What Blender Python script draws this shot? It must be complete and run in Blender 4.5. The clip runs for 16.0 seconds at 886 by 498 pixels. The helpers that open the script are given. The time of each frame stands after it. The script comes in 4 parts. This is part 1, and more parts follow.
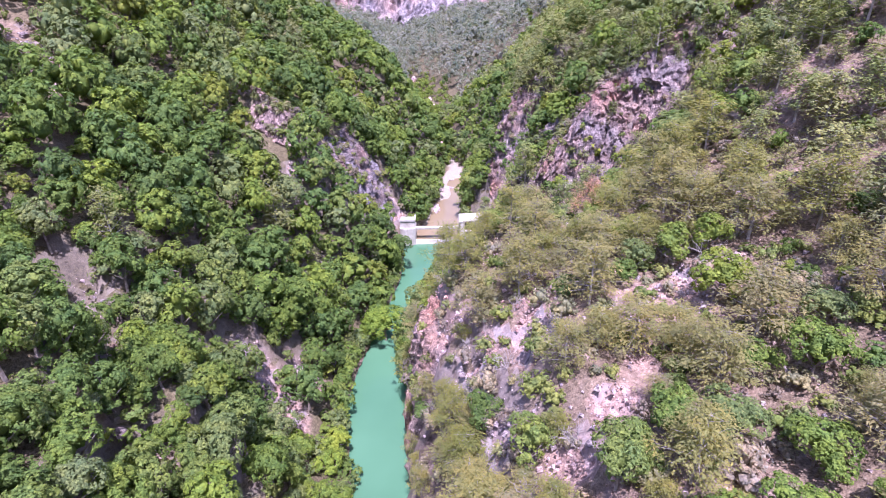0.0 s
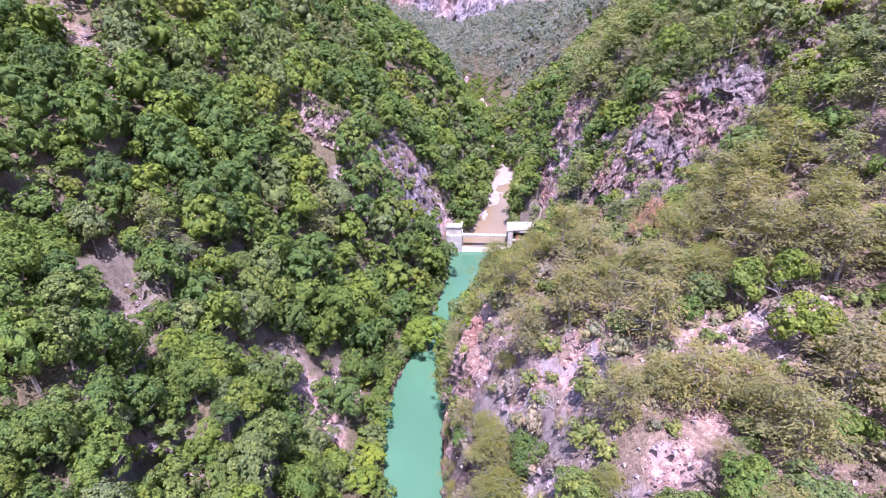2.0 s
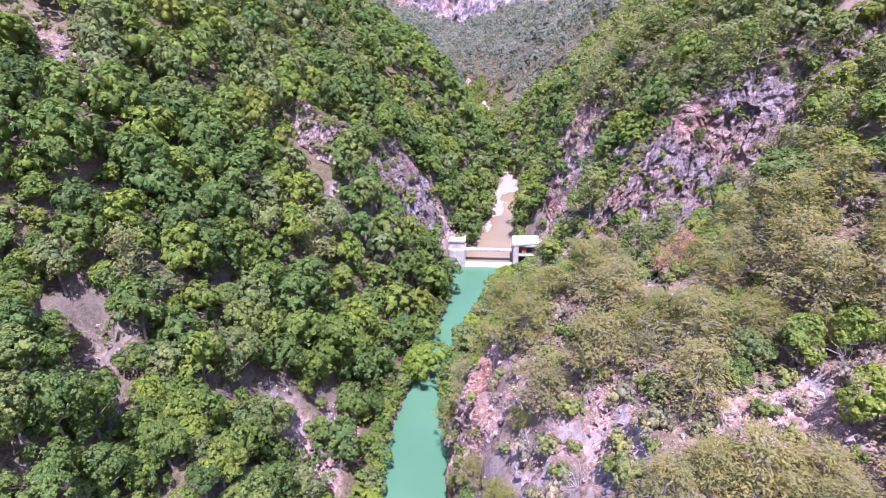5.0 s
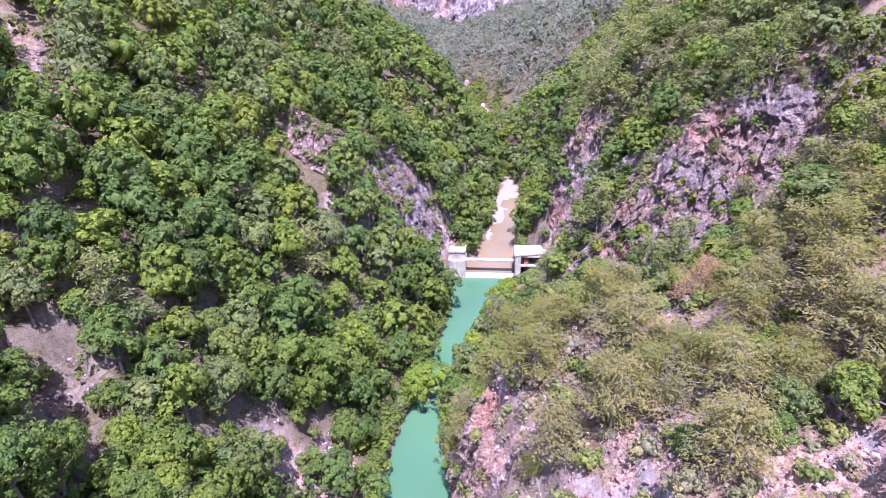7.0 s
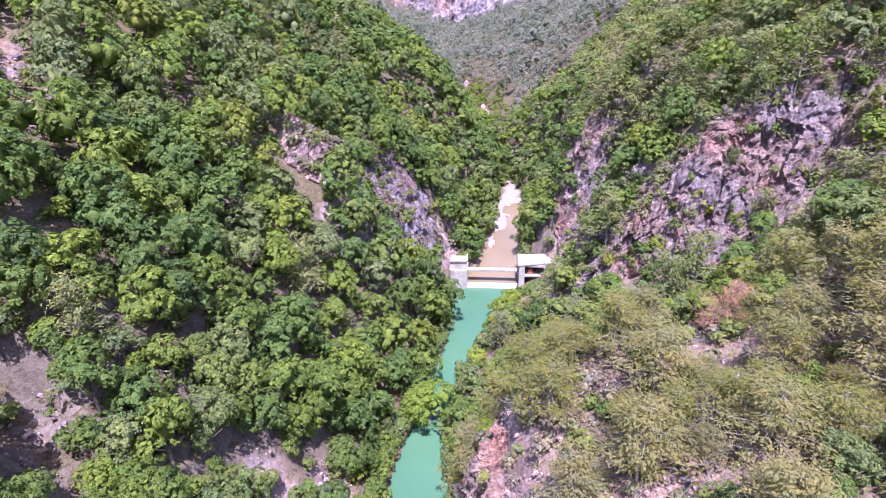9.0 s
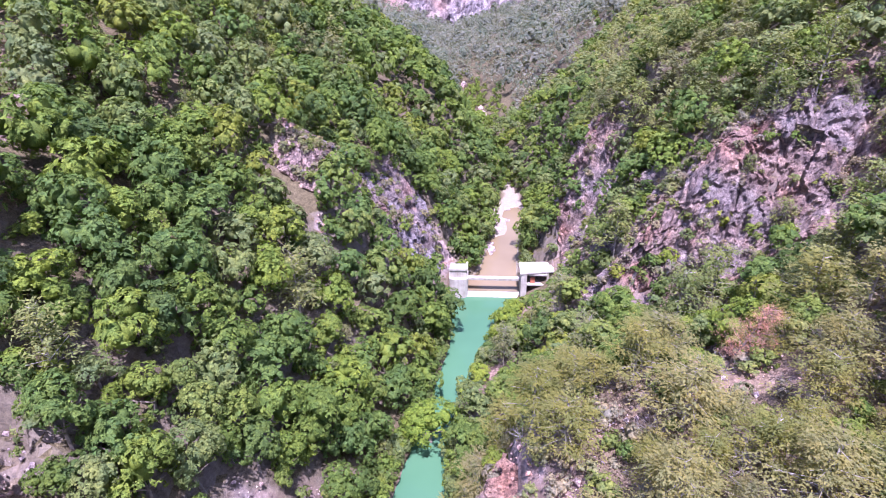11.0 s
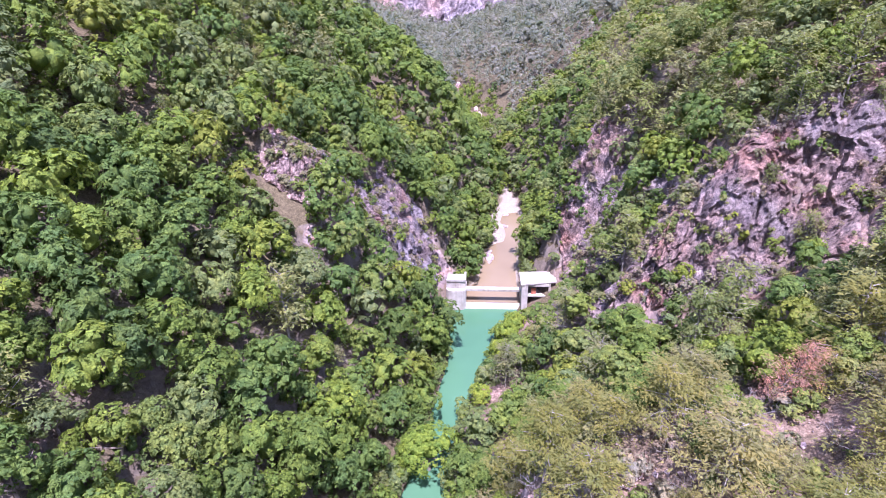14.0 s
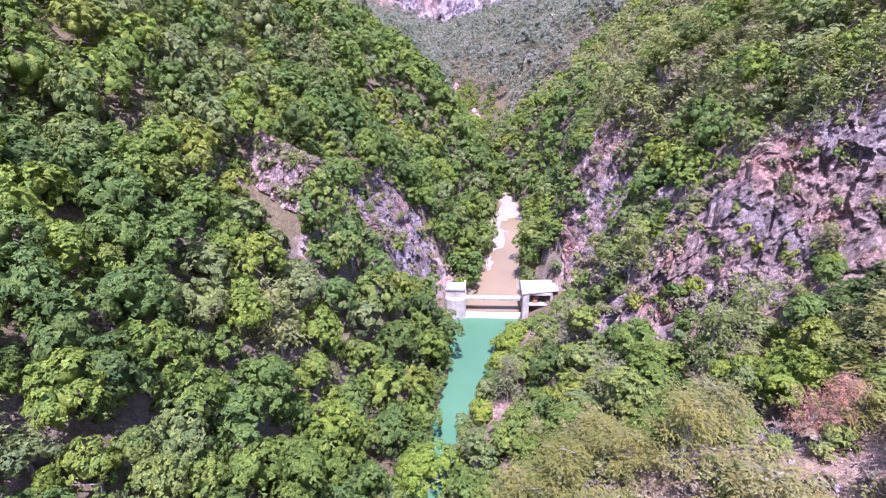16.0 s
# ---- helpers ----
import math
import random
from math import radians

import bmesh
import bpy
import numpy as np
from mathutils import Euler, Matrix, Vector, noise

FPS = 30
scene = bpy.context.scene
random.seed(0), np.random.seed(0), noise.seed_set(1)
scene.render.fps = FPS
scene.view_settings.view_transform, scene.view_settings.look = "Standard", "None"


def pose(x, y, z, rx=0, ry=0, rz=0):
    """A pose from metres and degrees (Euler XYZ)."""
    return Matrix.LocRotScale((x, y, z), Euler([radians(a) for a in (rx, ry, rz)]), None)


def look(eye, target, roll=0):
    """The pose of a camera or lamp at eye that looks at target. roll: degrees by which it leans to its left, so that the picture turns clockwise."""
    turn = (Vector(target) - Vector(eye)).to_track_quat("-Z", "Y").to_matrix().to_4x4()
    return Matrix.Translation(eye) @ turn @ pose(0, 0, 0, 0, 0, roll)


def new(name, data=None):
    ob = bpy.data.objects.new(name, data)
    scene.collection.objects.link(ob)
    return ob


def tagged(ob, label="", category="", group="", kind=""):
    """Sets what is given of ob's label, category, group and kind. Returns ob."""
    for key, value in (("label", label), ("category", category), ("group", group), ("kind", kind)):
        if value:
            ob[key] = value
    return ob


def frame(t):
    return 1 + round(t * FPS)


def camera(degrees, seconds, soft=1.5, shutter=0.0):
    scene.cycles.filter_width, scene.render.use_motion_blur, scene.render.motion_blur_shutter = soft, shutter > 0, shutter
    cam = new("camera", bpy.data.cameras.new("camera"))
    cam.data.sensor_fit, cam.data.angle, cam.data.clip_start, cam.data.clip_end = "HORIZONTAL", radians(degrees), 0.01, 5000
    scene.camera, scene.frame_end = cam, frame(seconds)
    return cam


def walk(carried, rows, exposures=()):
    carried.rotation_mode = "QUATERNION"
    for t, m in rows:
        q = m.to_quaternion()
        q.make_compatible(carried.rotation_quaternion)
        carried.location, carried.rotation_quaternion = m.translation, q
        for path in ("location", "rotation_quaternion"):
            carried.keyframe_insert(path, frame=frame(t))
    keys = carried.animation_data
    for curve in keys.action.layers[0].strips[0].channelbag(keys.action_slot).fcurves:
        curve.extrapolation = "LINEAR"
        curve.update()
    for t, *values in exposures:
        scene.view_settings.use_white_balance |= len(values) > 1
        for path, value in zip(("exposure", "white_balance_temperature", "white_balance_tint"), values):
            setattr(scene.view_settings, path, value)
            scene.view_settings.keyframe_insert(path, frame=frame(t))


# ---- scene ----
cam = camera(78.3, 16.0, soft=1.0)
EYE = 56.0
# seconds, metres right, ahead and up of the first eye, then yaw, pitch and lean in degrees
ROWS = [
    (0.0, 0.00, 0.00, 0.00, -0.00, -25.72, 0.93),
    (0.5, 0.02, 0.79, 0.15, 1.03, -25.74, 0.94),
    (1.0, 0.05, 1.66, 0.32, 3.30, -25.77, 0.94),
    (1.5, 0.04, 2.62, 0.49, 4.71, -25.79, 0.95),
    (2.0, -0.04, 3.62, 0.65, 5.41, -25.81, 0.95),
    (2.5, -0.18, 4.66, 0.82, 5.51, -25.83, 0.96),
    (3.0, -0.34, 5.74, 0.98, 5.48, -25.86, 0.96),
    (3.5, -0.52, 6.86, 1.12, 5.50, -25.88, 0.97),
    (4.0, -0.70, 7.99, 1.24, 5.51, -25.90, 0.97),
    (6.5, -1.59, 13.78, 1.73, 5.28, -25.98, 1.00),
    (7.0, -1.79, 14.96, 1.81, 5.22, -26.00, 1.00),
    (7.5, -2.00, 16.11, 1.84, 5.17, -26.01, 1.01),
    (8.0, -2.21, 17.24, 1.87, 5.13, -26.03, 1.01),
    (8.5, -2.42, 18.34, 1.87, 5.10, -26.04, 1.02),
    (9.0, -2.63, 19.44, 1.87, 5.08, -26.05, 1.03),
    (11.5, -3.78, 24.36, 1.72, 4.48, -26.10, 1.05),
    (12.0, -3.95, 25.25, 1.65, 4.36, -26.11, 1.06),
    (12.5, -4.10, 26.12, 1.56, 4.28, -26.12, 1.06),
    (13.0, -4.22, 26.96, 1.49, 4.19, -26.13, 1.07),
    (13.5, -4.33, 27.77, 1.46, 4.08, -26.13, 1.07),
    (14.0, -4.43, 28.56, 1.46, 3.98, -26.14, 1.08),
    (14.5, -4.54, 29.33, 1.49, 3.93, -26.14, 1.08),
    (15.0, -4.65, 30.09, 1.55, 3.84, -26.15, 1.09),
    (15.5, -4.78, 30.84, 1.62, 3.74, -26.15, 1.09),
    (16.0, -4.91, 31.58, 1.67, 3.68, -26.15, 1.10),
]
walk(cam, [(t, pose(x, y, EYE + z, 90 + p, 0, yw) @ pose(0, 0, 0, 0, 0, -lean)) for t, x, y, z, yw, p, lean in ROWS],
     exposures=((0.0, 1.1, 5500.0, 42.0), (9.0, 1.13, 5500.0, 42.0), (16.0, 1.17, 5500.0, 42.0)))

# ---- sky and sun ----
SUN_UP, SUN_ROUND = 68.0, 172.0  # degrees above the horizon; clockwise from straight ahead
world = bpy.data.worlds.new("sky")
scene.world = world
world.use_nodes = True
wn = world.node_tree.nodes
sky = wn.new("ShaderNodeTexSky")
sky.sky_type, sky.sun_disc = "NISHITA", False
sky.sun_elevation, sky.sun_rotation = radians(SUN_UP), radians(SUN_ROUND)
sky.air_density, sky.dust_density, sky.ozone_density = 1.0, 1.5, 1.0
world.node_tree.links.new(sky.outputs[0], wn["Background"].inputs[0])
wn["Background"].inputs[1].default_value = 0.15
sun = new("sun", bpy.data.lights.new("sun", "SUN"))
sun.data.energy, sun.data.angle, sun.data.color = 5.0, radians(0.53), (1.0, 0.95, 0.87)
_a, _e = radians(SUN_ROUND), radians(SUN_UP)
sun.matrix_world = look((math.sin(_a) * math.cos(_e) * 300, math.cos(_a) * math.cos(_e) * 300, math.sin(_e) * 300), (0, 0, 0))

# ---- materials ----
def material(name):
    m = bpy.data.materials.new(name)
    m.use_nodes = True
    nt = m.node_tree
    return m, nt, nt.nodes["Principled BSDF"]


def noise_node(nt, scale, detail=4.0, rough=0.6, source=None, kind="ShaderNodeTexNoise"):
    n = nt.nodes.new(kind)
    n.inputs["Scale"].default_value = scale
    if kind == "ShaderNodeTexNoise":
        n.inputs["Detail"].default_value, n.inputs["Roughness"].default_value = detail, rough
    if source is not None:
        nt.links.new(source, n.inputs["Vector"])
    return n


def ramp(nt, source, stops):
    r = nt.nodes.new("ShaderNodeValToRGB")
    e = r.color_ramp.elements
    while len(e) < len(stops):
        e.new(0.5)
    for el, (p, c) in zip(e, stops):
        el.position, el.color = p, (*c, 1)
    if source is not None:
        nt.links.new(source, r.inputs[0])
    return r


def mix(nt, fac, a, b, blend="MIX"):
    m = nt.nodes.new("ShaderNodeMix")
    m.data_type, m.blend_type = "RGBA", blend
    for sock, v in ((m.inputs[0], fac), (m.inputs[6], a), (m.inputs[7], b)):
        if isinstance(v, (int, float)):
            sock.default_value = v
        elif isinstance(v, tuple):
            sock.default_value = (*v, 1)
        else:
            nt.links.new(v, sock)
    return m.outputs[2]


def position(nt):
    return nt.nodes.new("ShaderNodeNewGeometry").outputs["Position"]


def bump(nt, bsdf, height, strength, distance):
    b = nt.nodes.new("ShaderNodeBump")
    b.inputs["Strength"].default_value, b.inputs["Distance"].default_value = strength, distance
    nt.links.new(height, b.inputs["Height"])
    nt.links.new(b.outputs[0], bsdf.inputs["Normal"])


def foliage(name, stops, source="object", through_light=0.3, gloss=0.68, contrast=1.0, gaps=0.42, grain=5.5):
    """Leaves: one tint for each plant out of the stops, a second one for each leaf."""
    m, nt, bsdf = material(name)
    if source == "object":
        pick = nt.nodes.new("ShaderNodeObjectInfo").outputs["Random"]
    else:
        at = nt.nodes.new("ShaderNodeAttribute")
        at.attribute_name = "tint"
        pick = at.outputs["Fac"]
    plant = ramp(nt, pick, stops).outputs[0]
    leaf = nt.nodes.new("ShaderNodeNewGeometry").outputs["Random Per Island"]
    shade = ramp(nt, leaf, ((0.0, (0.64, 0.68, 0.64)), (0.6, (1.0, 1.0, 1.0)), (1.0, (1.24, 1.2, 1.08))))
    colour = mix(nt, contrast, plant, shade.outputs[0], "MULTIPLY")
    patch = noise_node(nt, 0.9, 3.0, 0.6, position(nt))
    warm = ramp(nt, patch.outputs["Fac"], ((0.35, (0.8, 0.9, 0.95)), (0.65, (1.18, 1.1, 0.88))))
    colour = mix(nt, 1.0, colour, warm.outputs[0], "MULTIPLY")
    fine = noise_node(nt, 8.0, 2.0, 0.6, position(nt))
    colour = mix(nt, contrast, colour, ramp(nt, fine.outputs["Fac"], ((0.36, (0.72, 0.74, 0.74)), (0.5, (0.98, 0.98, 0.98)), (0.64, (1.25, 1.22, 1.15)))).outputs[0], "MULTIPLY")
    nt.links.new(colour, bsdf.inputs["Base Color"])
    bsdf.inputs["Roughness"].default_value = gloss
    bsdf.inputs["Specular IOR Level"].default_value = 0.2
    tr = nt.nodes.new("ShaderNodeBsdfTranslucent")
    nt.links.new(mix(nt, 1.0, colour, (1.25, 1.3, 0.6), "MULTIPLY"), tr.inputs[0])
    both = nt.nodes.new("ShaderNodeMixShader")
    both.inputs[0].default_value = through_light
    nt.links.new(bsdf.outputs[0], both.inputs[1])
    nt.links.new(tr.outputs[0], both.inputs[2])
    # the gaps between the single leaves or needles of a spray; the leafy middle of a crown has none
    lace = noise_node(nt, grain, 2.0, 0.6, position(nt))
    bump(nt, bsdf, lace.outputs["Fac"], 0.7, 0.16)
    gap = ramp(nt, lace.outputs["Fac"], ((gaps, (1.0, 1.0, 1.0)), (gaps + 0.02, (0.0, 0.0, 0.0))))
    spray = nt.nodes.new("ShaderNodeAttribute")
    spray.attribute_name = "spray"
    open_part = nt.nodes.new("ShaderNodeMath")
    open_part.operation = "MULTIPLY"
    nt.links.new(gap.outputs[0], open_part.inputs[0])
    nt.links.new(spray.outputs["Fac"], open_part.inputs[1])
    clear = nt.nodes.new("ShaderNodeBsdfTransparent")
    laced = nt.nodes.new("ShaderNodeMixShader")
    nt.links.new(open_part.outputs[0], laced.inputs[0])
    nt.links.new(both.outputs[0], laced.inputs[1])
    nt.links.new(clear.outputs[0], laced.inputs[2])
    nt.links.new(laced.outputs[0], nt.nodes["Material Output"].inputs[0])
    return m


BROAD = ((0.0, (0.088, 0.140, 0.044)), (0.2, (0.148, 0.212, 0.044)), (0.4, (0.108, 0.176, 0.054)), (0.55, (0.184, 0.250, 0.044)),
         (0.72, (0.150, 0.198, 0.072)), (0.86, (0.186, 0.226, 0.104)), (0.96, (0.185, 0.240, 0.044)), (1.0, (0.205, 0.240, 0.048)))
PINE = ((0.0, (0.225, 0.232, 0.074)), (0.3, (0.280, 0.270, 0.094)), (0.6, (0.318, 0.290, 0.130)), (0.85, (0.265, 0.256, 0.116)), (1.0, (0.345, 0.290, 0.172)))
DARK_PINE = ((0.0, (0.160, 0.200, 0.076)), (0.4, (0.215, 0.245, 0.090)), (0.75, (0.265, 0.270, 0.120)), (1.0, (0.200, 0.212, 0.120)))
SCRUB = ((0.0, (0.15, 0.2, 0.06)), (0.25, (0.22, 0.25, 0.08)), (0.45, (0.28, 0.26, 0.17)), (0.65, (0.33, 0.27, 0.24)), (0.85, (0.25, 0.2, 0.19)), (1.0, (0.2, 0.23, 0.1)))
# distance haze is put into these leaf tones: paler, greyer and bluer
HAZY_FAR = ((0.0, (0.170, 0.205, 0.175)), (0.5, (0.22, 0.235, 0.215)), (1.0, (0.28, 0.275, 0.27)))
leaf_thing, leaf_stuff = foliage("broad_leaves", BROAD), foliage("broad_leaves_woods", BROAD, "attribute")
needle_thing, needle_stuff = foliage("pine_needles", PINE, through_light=0.42, contrast=0.4, gaps=0.44, grain=12.0), foliage("pine_needles_woods", PINE, "attribute", 0.42, contrast=0.4, gaps=0.44, grain=12.0)
dark_needle, dark_needle_stuff = foliage("dark_pine_needles", DARK_PINE, contrast=0.6, gaps=0.44, grain=8.0), foliage("dark_pine_needles_woods", DARK_PINE, "attribute", contrast=0.6, gaps=0.44, grain=8.0)
scrub_thing, scrub_stuff = foliage("scrub_leaves", SCRUB), foliage("scrub_leaves_low", SCRUB, "attribute")
# low contrast between leaves, part of the haze painted into the far woods
far_hazy_stuff = foliage("far_hazy_leaves", HAZY_FAR, "attribute", 0.4, contrast=0.4)
plane_leaf = foliage("plane_leaves", ((0.0, (0.19, 0.27, 0.045)), (1.0, (0.28, 0.34, 0.055))))
dead_needle = foliage("dead_needles", ((0.0, (0.5, 0.26, 0.225)), (1.0, (0.56, 0.3, 0.26))), through_light=0.25)


def bark_material(name, dark, light):
    m, nt, bsdf = material(name)
    n = noise_node(nt, 3.0, 5.0, 0.65, position(nt))
    nt.links.new(ramp(nt, n.outputs["Fac"], ((0.3, dark), (0.7, light))).outputs[0], bsdf.inputs["Base Color"])
    bsdf.inputs["Roughness"].default_value = 0.9
    bump(nt, bsdf, n.outputs["Fac"], 0.6, 0.05)
    return m


def ground_material():
    """Pink-grey limestone where it is steep, reddish scree and dry litter where it is not, pale gravel in the river bed."""
    m, nt, bsdf = material("slope_ground")
    geo = nt.nodes.new("ShaderNodeNewGeometry")
    pos = geo.outputs["Position"]
    tall = nt.nodes.new("ShaderNodeMapping")
    tall.inputs["Scale"].default_value = (1.0, 1.0, 0.6)
    nt.links.new(pos, tall.inputs[0])
    big = noise_node(nt, 0.09, 4.0, 0.6, pos)
    mid = noise_node(nt, 0.55, 6.0, 0.68, tall.outputs[0])
    fine = noise_node(nt, 2.6, 6.0, 0.7, pos)
    rock = ramp(nt, mid.outputs["Fac"], ((0.28, (0.1, 0.09, 0.1)), (0.42, (0.24, 0.205, 0.215)), (0.55, (0.36, 0.305, 0.31)), (0.72, (0.52, 0.46, 0.45)))).outputs[0]
    rust = ramp(nt, big.outputs["Fac"], ((0.46, (1.0, 1.0, 1.0)), (0.64, (1.1, 0.88, 0.8)))).outputs[0]
    rock = mix(nt, 1.0, rock, rust, "MULTIPLY")
    ledge = nt.nodes.new("ShaderNodeMapping")
    ledge.inputs["Scale"].default_value, ledge.inputs["Rotation"].default_value = (0.7, 0.7, 1.3), (0.25, 0.15, 0.0)
    nt.links.new(pos, ledge.inputs[0])
    bands = noise_node(nt, 0.7, 6.0, 0.7, ledge.outputs[0])
    rock = mix(nt, 1.0, rock, ramp(nt, bands.outputs["Fac"], ((0.36, (0.38, 0.36, 0.4)), (0.47, (1.0, 1.0, 1.0)))).outputs[0], "MULTIPLY")
    soil = ramp(nt, fine.outputs["Fac"], ((0.3, (0.2, 0.13, 0.108)), (0.5, (0.38, 0.255, 0.22)), (0.72, (0.54, 0.405, 0.36)))).outputs[0]
    litter_and_shade = ramp(nt, fine.outputs["Fac"], ((0.3, (0.06, 0.05, 0.03)), (0.55, (0.14, 0.115, 0.07)), (0.75, (0.22, 0.185, 0.12)))).outputs[0]
    wood = nt.nodes.new("ShaderNodeAttribute")
    wood.attribute_name = "litter_and_shade"
    grit = noise_node(nt, 1.6, 2.0, 0.5, pos, "ShaderNodeTexVoronoi")
    soil = mix(nt, 1.0, soil, ramp(nt, grit.outputs["Distance"], ((0.1, (1.25, 1.2, 1.18)), (0.45, (0.95, 0.95, 0.95)), (0.75, (0.6, 0.58, 0.6)))).outputs[0], "MULTIPLY")
    flat = mix(nt, wood.outputs["Fac"], soil, litter_and_shade)
    specks = noise_node(nt, 9.0, 3.0, 0.7, pos)
    flat = mix(nt, 1.0, flat, ramp(nt, specks.outputs["Fac"], ((0.36, (0.62, 0.62, 0.62)), (0.5, (1.0, 1.0, 1.0)), (0.64, (1.35, 1.33, 1.3)))).outputs[0], "MULTIPLY")
    up = nt.nodes.new("ShaderNodeSeparateXYZ")
    nt.links.new(geo.outputs["True Normal"], up.inputs[0])
    steep = nt.nodes.new("ShaderNodeMath")
    steep.operation = "MULTIPLY_ADD"
    steep.inputs[1].default_value = 0.35
    nt.links.new(mid.outputs["Fac"], steep.inputs[0])
    nt.links.new(up.outputs["Z"], steep.inputs[2])
    cliff = ramp(nt, steep.outputs[0], ((0.72, (1.0, 1.0, 1.0)), (0.9, (0.0, 0.0, 0.0)))).outputs[0]
    hidden = nt.nodes.new("ShaderNodeMath")
    hidden.operation = "MULTIPLY_ADD"
    hidden.inputs[1].default_value, hidden.inputs[2].default_value = -0.7, 1.0
    nt.links.new(wood.outputs["Fac"], hidden.inputs[0])
    shown = nt.nodes.new("ShaderNodeMath")
    shown.operation = "MULTIPLY"
    nt.links.new(hidden.outputs[0], shown.inputs[0])
    nt.links.new(cliff, shown.inputs[1])
    colour = mix(nt, shown.outputs[0], flat, rock)
    gravel = nt.nodes.new("ShaderNodeAttribute")
    gravel.attribute_name = "gravel"
    pebble = noise_node(nt, 2.2, 2.0, 0.5, pos, "ShaderNodeTexVoronoi")
    stones = mix(nt, 1.0, ramp(nt, fine.outputs["Fac"], ((0.3, (0.32, 0.265, 0.22)), (0.7, (0.48, 0.42, 0.37)))).outputs[0],
                 ramp(nt, pebble.outputs["Distance"], ((0.0, (1.0, 1.0, 1.0)), (0.6, (0.75, 0.74, 0.72)))).outputs[0], "MULTIPLY")
    colour = mix(nt, gravel.outputs["Fac"], colour, stones)
    nt.links.new(colour, bsdf.inputs["Base Color"])
    bsdf.inputs["Roughness"].default_value = 0.92
    bsdf.inputs["Specular IOR Level"].default_value = 0.2
    total = nt.nodes.new("ShaderNodeMath")
    total.operation = "ADD"
    nt.links.new(mid.outputs["Fac"], total.inputs[0])
    nt.links.new(fine.outputs["Fac"], total.inputs[1])
    bump(nt, bsdf, total.outputs[0], 0.8, 0.25)
    return m


def water_material(name, deep, pale, rough):
    m, nt, bsdf = material(name)
    pos = position(nt)
    n = noise_node(nt, 0.05, 3.0, 0.5, pos)
    nt.links.new(ramp(nt, n.outputs["Fac"], ((0.35, deep), (0.7, pale))).outputs[0], bsdf.inputs["Base Color"])
    bsdf.inputs["Roughness"].default_value, bsdf.inputs["IOR"].default_value = rough, 1.33
    bump(nt, bsdf, noise_node(nt, 1.6, 3.0, 0.55, pos).outputs["Fac"], 0.12, 0.06)
    return m


def concrete_material(name, low, high):
    m, nt, bsdf = material(name)
    pos = position(nt)
    n = noise_node(nt, 0.9, 6.0, 0.65, pos)
    base = ramp(nt, n.outputs["Fac"], ((0.3, low), (0.65, high))).outputs[0]
    streak = nt.nodes.new("ShaderNodeMapping")
    streak.inputs["Scale"].default_value = (2.2, 2.2, 0.25)
    nt.links.new(pos, streak.inputs[0])
    s = noise_node(nt, 1.0, 4.0, 0.6, streak.outputs[0])
    base = mix(nt, 1.0, base, ramp(nt, s.outputs["Fac"], ((0.35, (0.84, 0.82, 0.79)), (0.55, (1.0, 1.0, 1.0)))).outputs[0], "MULTIPLY")
    nt.links.new(base, bsdf.inputs["Base Color"])
    bsdf.inputs["Roughness"].default_value = 0.85
    bump(nt, bsdf, n.outputs["Fac"], 0.4, 0.04)
    return m


bark, pine_bark, ground_mat = bark_material("bark", (0.12, 0.09, 0.075), (0.36, 0.31, 0.28)), bark_material("pine_bark", (0.2, 0.17, 0.155), (0.46, 0.42, 0.4)), ground_material()
pool_mat = water_material("pool_water", (0.064, 0.16, 0.09), (0.085, 0.2, 0.116), 0.1)
brown_mat = water_material("silty_water", (0.195, 0.145, 0.088), (0.255, 0.195, 0.125), 0.16)
concrete, old_concrete = concrete_material("concrete", (0.36, 0.335, 0.31), (0.54, 0.51, 0.48)), concrete_material("old_concrete", (0.3, 0.27, 0.24), (0.5, 0.46, 0.42))


# ---- the shape of the gorge ----
LEFT_BANK = ((-60, -8), (48, -11.7), (63, -14.8), (72, -14.0), (88, -11.2), (102, -9.0), (117, -9.2), (121, -8.6), (129, -4.2), (147, -1.5), (162, -1.0), (172, 2.2), (183, 2.6), (199, -1.0), (273, -4.9), (325, -16.6), (400, -38))
RIGHT_BANK = ((-60, -1), (48, -4.4), (65, -6.0), (74, -8.0), (87, -7.3), (100, -3.0), (110, -1.2), (117, 3.0), (121, 4.3), (130, 4.0), (141, 4.7), (154, 6.5), (162, 7.6), (172, 6.4), (183, 4.6), (199, 0.6), (273, -3.7), (325, -15.4), (400, -36))
# heights above the pool at distances from the bank, one row for each stretch of the gorge
LEFT_OUT = (0, 4, 9, 16, 24, 34, 48, 80)
LEFT_UP = {
    -30: (0, 14, 22, 28, 31, 36, 46, 64), 26: (0, 12, 22, 29, 31, 36, 44, 62), 38: (0, 5, 15, 28, 32, 35, 42, 60),
    50: (0, 1, 3, 16, 28, 37, 46, 62), 62: (0, 4, 12, 23, 33, 42, 49, 64), 80: (0, 3, 10, 21, 32, 41, 49, 62),
    98: (0, 4, 19, 29, 33, 43, 54, 68), 118: (0, 6, 17, 27, 33, 42, 54, 68), 145: (0, 2, 10, 18, 23, 38, 52, 70),
    185: (0, 3, 12, 24, 31, 38, 48, 66), 260: (0, 2, 8, 16, 24, 32, 42, 60)}
RIGHT_OUT = (0, 1.5, 4, 8, 14, 22, 32, 50)
